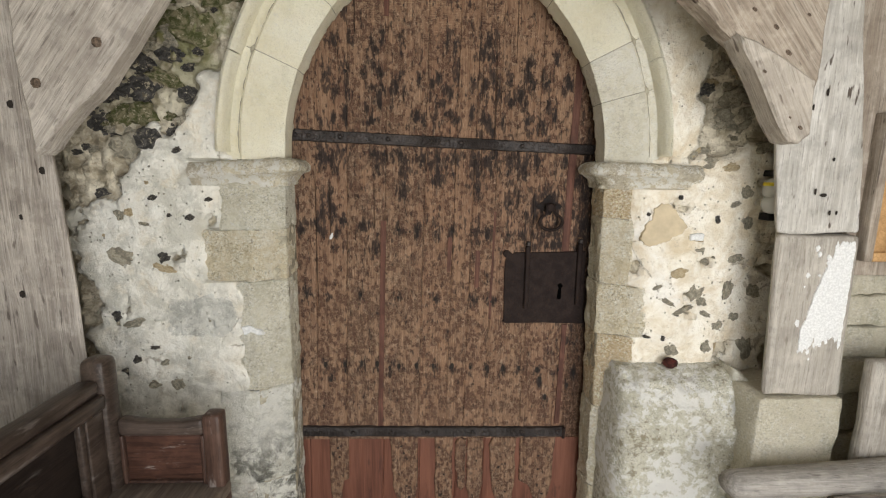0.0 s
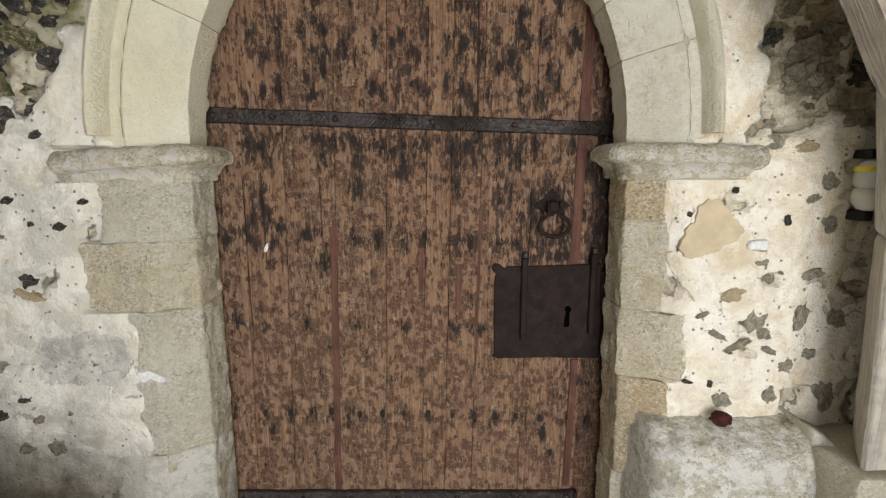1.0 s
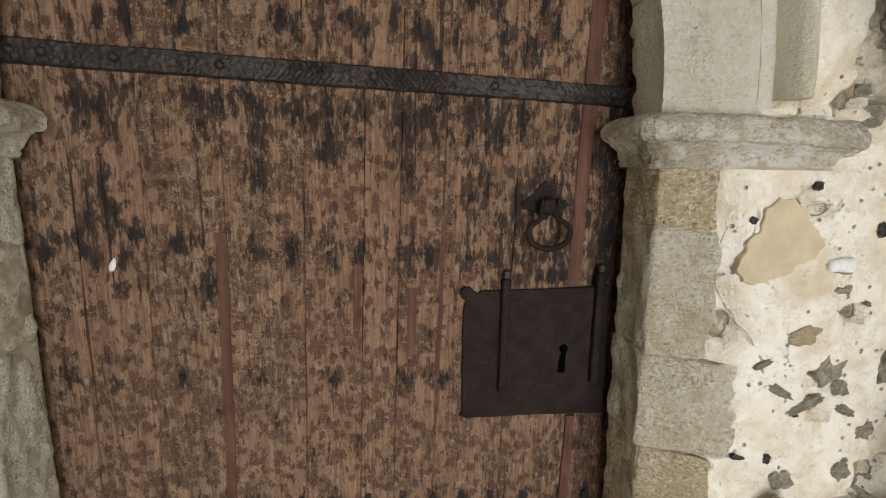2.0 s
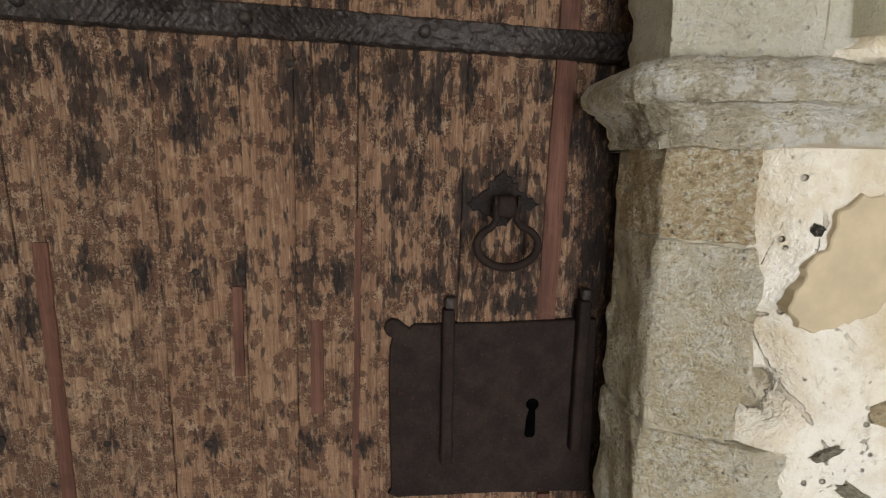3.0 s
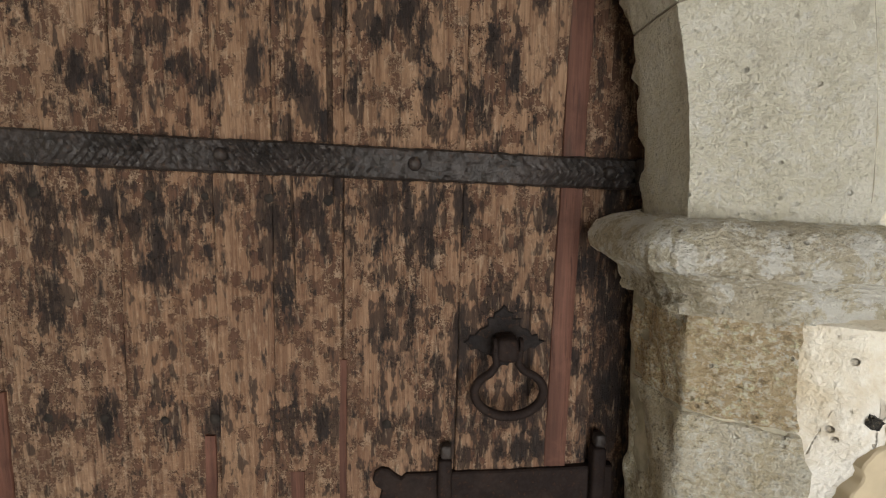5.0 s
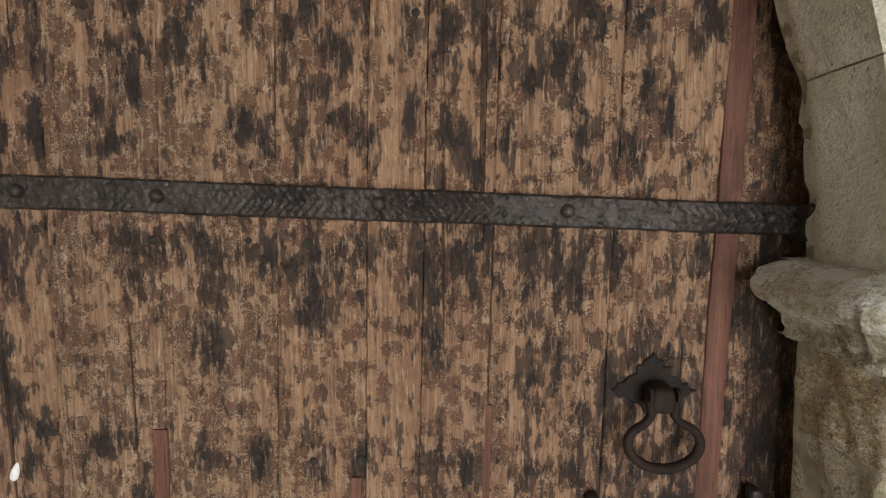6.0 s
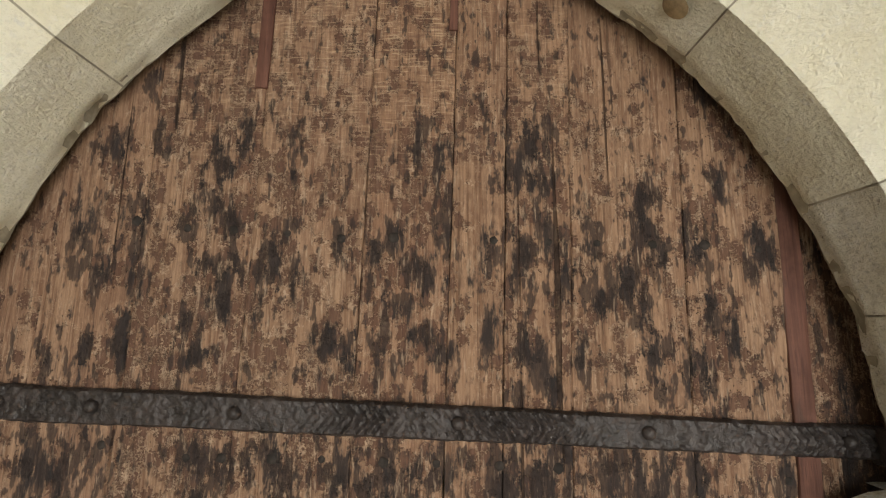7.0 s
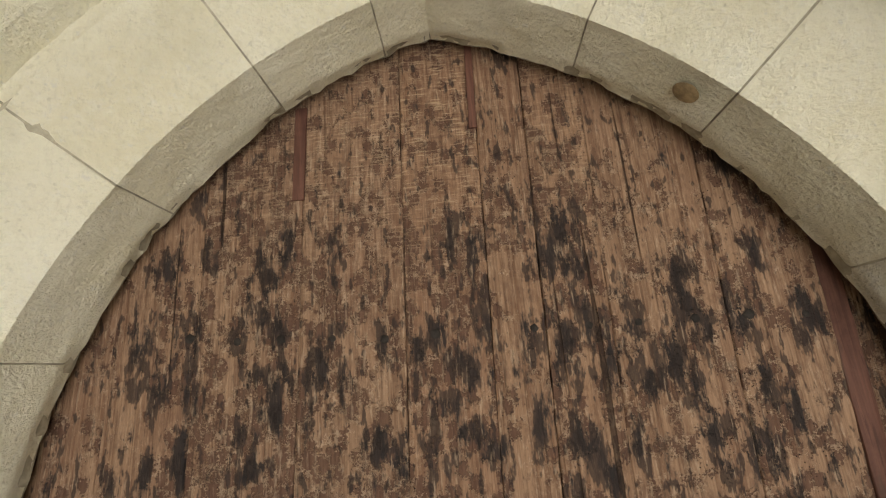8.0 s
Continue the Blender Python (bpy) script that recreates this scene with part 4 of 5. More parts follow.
# black stains in the oak: x, z, width, height
UPPER_STAINS_A = ((-0.427, 1.621, 0.021, 0.031), (-0.408, 1.74, 0.022, 0.035), (-0.405, 1.775, 0.03, 0.043), (-0.386, 1.627, 0.021, 0.038), (-0.379, 1.895, 0.039, 0.032), (-0.378, 1.722, 0.022, 0.055),
    (-0.342, 1.652, 0.014, 0.051), (-0.337, 1.752, 0.016, 0.078), (-0.336, 1.985, 0.024, 0.034), (-0.319, 1.909, 0.023, 0.032), (-0.264, 1.666, 0.028, 0.026), (-0.256, 1.628, 0.034, 0.038),
    (-0.248, 1.743, 0.036, 0.017), (-0.238, 1.807, 0.019, 0.029), (-0.238, 1.875, 0.03, 0.031), (-0.222, 1.702, 0.025, 0.034), (-0.211, 1.739, 0.025, 0.035), (-0.207, 1.906, 0.019, 0.04),
    (-0.172, 1.738, 0.029, 0.055), (-0.145, 1.896, 0.019, 0.048), (-0.133, 1.734, 0.021, 0.034), (-0.087, 1.647, 0.034, 0.032), (-0.037, 1.746, 0.014, 0.062), (-0.026, 1.646, 0.014, 0.063),)
UPPER_STAINS_B = ((-0.012, 1.777, 0.025, 0.032), (-0.006, 1.615, 0.033, 0.025), (0.001, 1.691, 0.034, 0.02), (0.007, 1.884, 0.03, 0.023), (0.009, 1.738, 0.021, 0.027), (0.022, 1.923, 0.019, 0.032),
    (0.026, 1.724, 0.028, 0.047), (0.028, 1.658, 0.027, 0.025), (0.046, 1.875, 0.019, 0.046), (0.047, 1.632, 0.033, 0.025), (0.052, 1.793, 0.022, 0.079), (0.102, 1.722, 0.014, 0.061),
    (0.103, 1.669, 0.014, 0.064), (0.115, 2.178, 0.033, 0.039), (0.129, 1.873, 0.011, 0.069), (0.137, 1.594, 0.026, 0.024), (0.139, 1.85, 0.018, 0.053), (0.147, 1.637, 0.02, 0.037),
    (0.148, 1.735, 0.035, 0.061), (0.151, 1.868, 0.044, 0.069), (0.165, 1.612, 0.026, 0.049), (0.167, 1.79, 0.014, 0.057), (0.176, 1.856, 0.029, 0.038), (0.18, 1.594, 0.026, 0.03),)
UPPER_STAINS_C = ((0.181, 1.918, 0.026, 0.04), (0.189, 1.768, 0.028, 0.035), (0.196, 1.727, 0.027, 0.034), (0.219, 1.623, 0.02, 0.043), (0.235, 1.713, 0.02, 0.047), (0.239, 1.774, 0.028, 0.042),
    (0.263, 1.719, 0.034, 0.053), (0.286, 1.712, 0.034, 0.053), (0.298, 1.794, 0.028, 0.079), (0.308, 1.634, 0.02, 0.037), (0.311, 1.837, 0.018, 0.044), (0.315, 1.598, 0.019, 0.036),
    (0.319, 1.751, 0.021, 0.041), (0.341, 1.615, 0.013, 0.048), (0.353, 1.786, 0.014, 0.042), (0.371, 1.603, 0.026, 0.048), (0.377, 1.767, 0.017, 0.035), (0.379, 1.683, 0.017, 0.051),
    (0.39, 1.969, 0.023, 0.033), (0.399, 1.843, 0.02, 0.044), (0.402, 1.664, 0.01, 0.063), (0.43, 1.735, 0.017, 0.034),)
MIDDLE_STAINS_A = ((-0.512, 1.252, 0.043, 0.044), (-0.44, 1.252, 0.029, 0.044), (-0.43, 1.289, 0.029, 0.088), (-0.427, 1.502, 0.042, 0.069), (-0.414, 1.361, 0.043, 0.057), (-0.399, 1.311, 0.029, 0.073),
    (-0.384, 1.215, 0.022, 0.06), (-0.378, 1.495, 0.056, 0.069), (-0.28, 1.252, 0.051, 0.037), (-0.24, 1.177, 0.03, 0.061), (-0.239, 1.456, 0.04, 0.035), (-0.216, 1.506, 0.085, 0.034),
    (-0.142, 1.397, 0.036, 0.086), (-0.133, 1.461, 0.043, 0.084), (-0.068, 1.496, 0.057, 0.042), (-0.016, 1.244, 0.03, 0.06), (-0.012, 1.426, 0.043, 0.057), (-0.004, 1.461, 0.057, 0.07),
    (0.051, 1.243, 0.022, 0.037), (0.053, 1.503, 0.043, 0.042), (0.118, 1.475, 0.043, 0.084), (0.125, 1.228, 0.03, 0.06), (0.132, 1.426, 0.029, 0.085), (0.168, 1.496, 0.072, 0.07),)
MIDDLE_STAINS_B = ((0.17, 1.236, 0.022, 0.045), (0.244, 1.228, 0.022, 0.045), (0.247, 1.496, 0.043, 0.056), (0.257, 1.361, 0.044, 0.087), (0.29, 1.475, 0.058, 0.07), (0.304, 1.228, 0.03, 0.06),
    (0.338, 1.339, 0.03, 0.059), (0.347, 1.497, 0.029, 0.042), (0.38, 1.22, 0.023, 0.045), (0.382, 1.361, 0.088, 0.073), (0.424, 1.227, 0.023, 0.045), (0.442, 1.339, 0.03, 0.044),
    (0.496, 1.426, 0.029, 0.057),)
NAIL_ROWS = ((-0.528, 0.73), (-0.44, 0.718), (-0.366, 0.718), (-0.301, 0.72), (-0.241, 0.72), (-0.193, 0.703), (-0.158, 0.711), (-0.09, 0.711), (-0.025, 0.71), (0.048, 0.711),
             (0.118, 0.704), (0.18, 0.702), (0.246, 0.701), (0.308, 0.701), (0.379, 0.694), (0.464, 0.694), (0.524, 0.683), (0.392, 0.655), (0.5, 0.63), (0.415, 0.58), (-0.42, 0.655))
NAILS_HIGH = ((-0.399, 1.784), (-0.338, 1.794), (-0.273, 1.785), (-0.215, 1.783), (-0.147, 1.779), (-0.079, 1.773), (-0.013, 1.775), (0.112, 1.772), (0.18, 1.77), (0.241, 1.769),
              (0.31, 1.768), (0.375, 1.768), (0.441, 1.763), (-0.349, 1.526), (-0.249, 1.512), (-0.208, 1.512), (-0.149, 1.512), (-0.091, 1.512), (-0.019, 1.509), (0.043, 1.508))
NAILS_MID = ((0.116, 1.506), (0.184, 1.504), (0.449, 1.492), (-0.44, 1.53), (-0.283, 1.261), (-0.091, 1.239), (0.04, 1.236), (-0.02, 1.235), (-0.157, 1.241), (0.117, 1.233),
             (0.18, 1.23), (-0.35, 1.27), (-0.46, 1.27), (0.25, 1.225), (-0.5, 1.0), (-0.42, 0.99), (-0.3, 0.995), (-0.16, 0.985), (-0.02, 0.98), (0.12, 0.975), (0.19, 0.97))
STAINS_AND_SHADE = [*UPPER_STAINS_A, *UPPER_STAINS_B, *UPPER_STAINS_C, *MIDDLE_STAINS_A, *MIDDLE_STAINS_B]
STAINS_AND_SHADE += [(x, z - 0.004, 0.026, 0.044) for x, z in NAIL_ROWS] + [(x, z, 0.026, 0.036) for x, z in NAILS_HIGH + NAILS_MID]
# tall entries past x 0.53 paint the east jamb's shadow onto the boards
STAINS_AND_SHADE += [(0.394, 1.352, 0.11, 0.09), (0.345, 1.325, 0.05, 0.06), (0.44, 1.325, 0.05, 0.06), (0.535, 1.3, 0.05, 0.34), (0.545, 1.06, 0.06, 0.3), (0.54, 1.47, 0.06, 0.1), (0.394, 1.19, 0.2, 0.03)]


def stain_shade_at(x, z):
    """How strongly the oak is darkened by stains and painted jamb shade, 0 to 1, at arrays of x and z."""
    out = np.zeros_like(x)
    for cx, cz, w, h in STAINS_AND_SHADE:
        d = np.sqrt(((x - cx) / (0.85 * w)) ** 2 + ((z - cz) / (1.05 * h)) ** 2)
        out = np.maximum(out, np.clip(1.3 - 1.2 * d, 0.0, 1.0))
    for cx, cz, w, h in ((0.42, 1.24, 0.2, 0.16), (0.5, 1.15, 0.1, 0.5)):
        out = np.maximum(out, 0.62 * np.clip(1.4 - np.hypot((x - cx) / w, (z - cz) / h), 0.0, 1.0))
    # fewer stains low down, where the door is rubbed clean
    return 0.92 * out + 0.04 * np.clip((z - 1.2) / 0.3, 0.0, 1.0) * np.clip((2.0 - z) / 0.2, 0.0, 1.0) - 0.14 * np.clip((1.15 - z) / 0.3, 0.0, 1.0)


def plank(x0, x1, z0, z1, y, name="plank", mat=None, seed=0.0, thick=0.05, parent=None, label="", finish=0.3, hatch=0.0):
    """An upright board with uneven edges; its head follows the arch where it meets it."""
    bm = bmesh.new()
    n = max(4, int((z1 - z0) / 0.007))
    m = max(3, int((x1 - x0) / 0.008))
    across = [(0.0, 0.0026), (0.012, 0.0007)] + [(0.04 + 0.92 * k / m, 0.0) for k in range(m + 1)] + [(0.988, 0.0007), (1.0, 0.0026)]
    rows = []
    for k in range(n + 1):
        z = z0 + (z1 - z0) * k / n
        e0 = 0.0012 * noise.noise((seed, z * 6, 0)) + 0.001 * noise.noise((seed, z * 40, 1))
        e1 = 0.0012 * noise.noise((seed, z * 6, 5)) + 0.001 * noise.noise((seed, z * 40, 6))
        a, b = lean_x(x0, z) + e0 + 0.0002, lean_x(x1, z) + e1 - 0.0002
        row = [(a, y + thick)]
        for u, d in across:
            x = a + (b - a) * u
            row.append((x, y + d + 0.0016 * noise.noise((x * 30 + seed, z * 3.5, 2)) + 0.0014 * noise.noise((x * 110, z * 8, seed))))
        row.append((b, y + thick))
        rows.append([bm.verts.new((x, yy, z)) for x, yy in row])
    for r0, r1 in zip(rows, rows[1:]):
        for i in range(len(r0)):
            j = (i + 1) % len(r0)
            bm.faces.new((r0[i], r0[j], r1[j], r1[i]))
    bm.faces.new(rows[0])
    bm.faces.new(rows[-1])
    return weathered(part(name, bm, mat or DOOR_WOOD, parent or door, label), finish, hatch)


def weathered(ob, finish, hatch=0.0):
    """Gives a board its stains and painted jamb shade, what is left of its finish, and the plane marks near its head.
    """
    me = ob.data
    co = np.empty(len(me.vertices) * 3, dtype=np.float32)
    me.vertices.foreach_get("co", co)
    x, z = co[0::3].astype(float), co[2::3].astype(float)
    values = {"stain": stain_shade_at(x, z), "finish": finish - 0.3 * np.clip((z - 1.9) / 0.15, 0.0, 1.0) + 0.3 * np.clip((1.2 - z) / 0.3, 0.0, 1.0) * (finish < 0.5),
              "hatch": hatch * np.clip((z - 1.78) / 0.22, 0.0, 1.0) + 0.25 * hatch * (z < 1.3)}
    for key, v in values.items():
        me.attributes.new(key, "FLOAT", "POINT").data.foreach_set("value", v.astype(np.float32))
    return ob


SEAMS = (-0.575, -0.458, -0.346, -0.207, -0.066, 0.044, 0.112, 0.194, 0.336, 0.466, 0.508, 0.585)
for k, (a, b) in enumerate(zip(SEAMS, SEAMS[1:])):
    near = min(abs(a), abs(b)) if a * b > 0 else 0.0
    q = (RAD + 0.05) ** 2 - (near + OFF) ** 2
    top = SPRING + math.sqrt(q) if q > 0 else SPRING + 0.12
    plank(a, b, 0.405, min(top, 2.24), (0.0, -0.001, 0.001, 0.0, 0.0012, 0.0, -0.001, 0.001, 0.0, 0.004, 0.008)[k], mat=SHADED_EDGE if k == 10 else None, seed=3.7 * k + 1,
          finish=(0.1, 0.1, 0.75, 0.6, 0.5, 0.1, 0.55, 0.15, 0.3, 0.5, 0.6)[k], hatch=(0, 0, 0.6, 0.8, 1.0, 0.2, 0.5, 0, 0, 0, 0)[k])
# the restored foot of the door, in red-brown wood
FOOT = (-0.575, -0.49, -0.37, -0.2, -0.055, 0.09, 0.2, 0.32, 0.47, 0.6)
for k, (a, b) in enumerate(zip(FOOT, FOOT[1:])):
    plank(a, b, 0.02, 0.404, 0.006, mat=RED_WOOD, seed=20 + k, label="red-brown replacement board")
# slips of red-brown wood let into the old planks
for x0, x1, z0, z1 in ((-0.223, -0.203, 0.46, 1.275), (0.19, 0.2, 0.9, 1.31), (0.4515, 0.4795, 1.165, 1.93), (0.476, 0.496, 0.47, 0.88), (-0.222, -0.204, 1.975, 2.12), (0.034, 0.045, 2.06, 2.24), (0.026, 0.04, 1.085, 1.215), (0.13, 0.148, 1.025, 1.165)):
    plank(x0, x1, z0, z1, -0.002, "fillet", FILLET_WOOD, x0 * 50, 0.012, label="red-brown wooden fillet")
# tongues of the old boards left standing over the new foot
TONGUES = (
    [(-0.43, 0.415), (-0.358, 0.415), (-0.361, 0.235), (-0.385, 0.225), (-0.4, 0.06), (-0.425, 0.1), (-0.436, 0.24)],
    [(-0.197, 0.415), (-0.083, 0.415), (-0.087, 0.19), (-0.1, 0.12), (-0.14, 0.1), (-0.168, 0.14), (-0.182, 0.2)],
    [(-0.018, 0.415), (0.054, 0.415), (0.056, 0.1), (0.02, 0.07), (-0.012, 0.11)],
    [(0.064, 0.385), (0.086, 0.41), (0.108, 0.4), (0.107, 0.2), (0.092, 0.176), (0.074, 0.19)],
    [(0.111, 0.41), (0.176, 0.41), (0.176, 0.21), (0.165, 0.13), (0.13, 0.11), (0.112, 0.2)],
    [(0.2, 0.375), (0.218, 0.41), (0.308, 0.41), (0.306, 0.2), (0.3, 0.13), (0.262, 0.11), (0.228, 0.15), (0.212, 0.22)],
    [(0.324, 0.41), (0.463, 0.41), (0.459, 0.21), (0.43, 0.11), (0.396, 0.12), (0.366, 0.2), (0.328, 0.22)],
)
for k, outline in enumerate(TONGUES):
    weathered(part("tongue", prism(bmesh.new(), outline, -0.006, 0.012, 0.003, 0.012, 0.006, 25, k * 2.2), DOOR_WOOD, door, "ragged pale end of an old board"), 0.2)


def strap(x0, z0, x1, z1, w0, w1, label):
    """A forged band with chevron hammer marks."""
    bm = bmesh.new()
    n, m = 640, 14
    rows = []
    for i in range(n + 1):
        u = i / n
        x, zc, w = x0 + (x1 - x0) * u, z0 + (z1 - z0) * u + 0.0015 * noise.noise((u * 9, 0, x0)), w0 + (w1 - w0) * u
        row = []
        for j in range(m + 1):
            v = j / m - 0.5
            edge = 1 if j in (0, m) else 0
            fade = clamp01(0.55 + 1.3 * noise.noise((x * 7, 0.0, zc)))
            wrinkle = 1.6 * noise.noise((x * 34, v * 2.2, 1)) + 0.7 * noise.noise((x * 120, v * 5, 2))
            cut = 0.0042 * fade * max(0.0, math.sin((x + 0.9 * (v if fbm(x, 0, 0, 5, 2) > 0.1 else abs(v)) * w) * 2 * math.pi / 0.0098 + wrinkle)) * (1 if abs(v) < 0.42 else 0.4)
            cut += 0.0024 * fbm(x, v * w * 1.6, zc, 105, 3)
            row.append(bm.verts.new((x, -0.012 + 0.004 * edge + cut, zc + v * w + 0.0012 * edge * noise.noise((x * 90, v, 3)))))
        rows.append(row)
    for r0, r1 in zip(rows, rows[1:]):
        for a, b, c, d in zip(r0, r0[1:], r1[1:], r1):
            bm.faces.new((a, b, c, d))
    rim = [e for e in bm.edges if e.is_boundary]
    ext = bmesh.ops.extrude_edge_only(bm, edges=rim)
    for v in ext["geom"]:
        if isinstance(v, bmesh.types.BMVert):
            v.co.y = 0.004
    return part("strap", bm, IRON, door, label)


NAIL = mesh_of("nail", dome(0.0085, 0.008, 10, 4), IRON)
FLAT_NAIL = mesh_of("nail", dome(0.0052, 0.002, 9, 2, 0.25), OLD_NAIL)
upper = strap(-0.6, 1.5795, 0.562, 1.535, 0.042, 0.036, "black forged iron strap with hammered chevrons")
lower = strap(-0.585, 0.4435, 0.5, 0.434, 0.043, 0.04, "black forged iron strap with hammered chevrons")
for x in (-0.515, -0.468, -0.358, -0.191, 0.068, 0.286, 0.515):
    hang(new("nail", NAIL), upper).location = (x, -0.012, 1.5575 - 0.0383 * x)
for x in (-0.52, -0.466, -0.338, -0.191, -0.048, 0.132, 0.327, 0.468):
    hang(new("nail", NAIL), lower).location = (x, -0.012, 0.4395)
part("staple", box((0.546, -0.03, 1.512), (0.56, 0.0, 1.554), 0.004, 0.01, 0.001, 60), IRON, upper)
part("staple", box((0.488, -0.018, 0.41), (0.5, 0.0, 0.455), 0.004, 0.01, 0.001, 60), RUSTY, lower)

for k, (x, z) in enumerate(NAIL_ROWS + NAILS_HIGH + NAILS_MID):
    ob = hang(new("nail", FLAT_NAIL), door)
    ob.location = (x, 0.0, z)
    ob.rotation_euler = (0, k * 1.1, 0)
    size = 0.8 + 0.4 * ((k * 7) % 5) / 5
    ob.scale = (size,) * 3
    if k < len(NAIL_ROWS):
        ob.rotation_euler = (0, 0, 0)
        ob.scale = (1.15 * size, 1, 2.1 * size)
for x, z in ((-0.4, 0.37), (-0.395, 0.33), (-0.15, 0.375), (-0.14, 0.345), (-0.13, 0.2), (-0.12, 0.15), (0.0, 0.37), (0.02, 0.25), (0.01, 0.16), (0.14, 0.36), (0.15, 0.31), (0.14, 0.14), (0.24, 0.28), (0.27, 0.17), (0.4, 0.33), (0.4, 0.27), (0.4, 0.2), (0.42, 0.16)):
    ob = hang(new("nail", FLAT_NAIL), door)
    ob.location, ob.scale = (x, -0.006, z), (0.8, 0.8, 0.8)

# a drip of white droppings on the planks
bm = bmesh.new()
bmesh.ops.create_uvsphere(bm, u_segments=12, v_segments=8, radius=1.0)
for v in bm.verts:
    v.co = Vector((v.co.x * (0.006 - 0.002 * v.co.z) + -0.402 + 0.004 * v.co.z, v.co.y * 0.004, v.co.z * 0.013 + 1.217))
part("white_spot", bm, WHITEWASH, door, "small white splash")

# lock plate with two guide bars and a keyhole
bm = bmesh.new()
KEY = [(0.4505 + 0.0095 * math.cos(radians(a)), 1.0345 + 0.0095 * math.sin(radians(a))) for a in range(-60, 241, 25)] + [(0.4425, 1.012), (0.4405, 0.985), (0.444, 0.981), (0.453, 0.981), (0.4565, 0.985), (0.456, 1.012)]
PLATE = [(0.25, 0.886), (0.4, 0.888), (0.55, 0.884), (0.545, 1.0), (0.54, 1.166), (0.42, 1.163), (0.32, 1.161), (0.275, 1.16), (0.268, 1.154), (0.26, 1.159), (0.252, 1.166), (0.243, 1.168), (0.235, 1.163), (0.232, 1.153), (0.236, 1.144), (0.243, 1.14), (0.24, 1.125), (0.2385, 1.09), (0.2395, 0.99), (0.241, 0.9), (0.236, 0.893)]
prism(bm, PLATE, -0.006, 0.006, 0.002, 0.02, 0.0015, 40, 2)
lock = part("lock_plate", bm, RUSTY, door, "large brown iron lock plate", smooth=False)
part("keyhole", prism(bmesh.new(), KEY, -0.0075, 0.0, 0.0004, 0.01), VOID, lock, "dark keyhole", smooth=False)
for x, z0, z1 in ((0.3225, 0.945, 1.186), (0.517, 0.96, 1.197)):
    part("guide_bar", box((x - 0.009, -0.02, z0), (x + 0.009, 0.0, z1), 0.005, 0.03, 0.001, 30, x), RUSTY, lock)
    part("staple", box((x - 0.005, -0.016, z1 - 0.002), (x + 0.009, 0.0, z1 + 0.016), 0.004, 0.01), IRON, lock)

# ring handle on a cut iron rose
RX = 0.395
handle = new("ring_handle", mesh_of("ring_handle", box((RX - 0.013, -0.036, 1.314), (RX + 0.014, 0.0, 1.345), 0.008, 0.006, 0.0006, 60), RUSTY))
hang(handle, door)
tagged(handle, "dark iron ring handle")
# a cross of notched arms, the lower one hidden by the ring
HALF_ROSE = [(0.0, 1.379), (0.005, 1.37), (0.012, 1.368), (0.012, 1.361), (0.021, 1.36), (0.02, 1.352), (0.029, 1.347), (0.036, 1.34), (0.042, 1.34), (0.044, 1.334), (0.051, 1.331), (0.045, 1.327), (0.04, 1.321), (0.032, 1.323), (0.025, 1.317), (0.014, 1.312), (0.006, 1.3)]
rose = [(RX + x, z) for x, z in HALF_ROSE] + [(RX - x, z) for x, z in HALF_ROSE[:0:-1]]
part("rose", prism(bmesh.new(), rose, -0.0035, 0.004, 0.0016, 0.004, 0.003, 120), ROSE_IRON, handle, "flat notched back plate", smooth=False)
for side in (-1, 1):
    part("hinge_knuckle", tube(bmesh.new(), [(RX + side * 0.0135, -0.03, 1.337), (RX + side * 0.0175, -0.03, 1.337)], 0.0085, False, 12), RUSTY, handle)
ring = [(RX - 0.0145, -0.028, 1.334), (RX - 0.0135, -0.029, 1.322), (RX - 0.0125, -0.03, 1.313), (RX - 0.0175, -0.03, 1.305)]
for k in range(29):
    a = radians(125 + 290 * k / 28)
    ring.append((RX + 0.003 + 0.0415 * math.cos(a), -0.03, 1.279 + (0.031 if math.sin(a) < 0 else 0.027) * math.sin(a)))
ring += [(RX + 0.0195, -0.03, 1.305), (RX + 0.0135, -0.03, 1.313), (RX + 0.0145, -0.029, 1.322), (RX + 0.0155, -0.028, 1.334)]
part("ring", tube(bmesh.new(), ring, lambda u: 0.0046 + 0.0012 * math.sin(math.pi * u), False, 14), RUSTY, handle)
for x in (-0.004, 0.004, 0.012):
    part("ring_collar", tube(bmesh.new(), [(RX + x - 0.0008, -0.03, 1.2481), (RX + x + 0.0008, -0.03, 1.2481)], 0.0063, False, 12), RUSTY, handle)

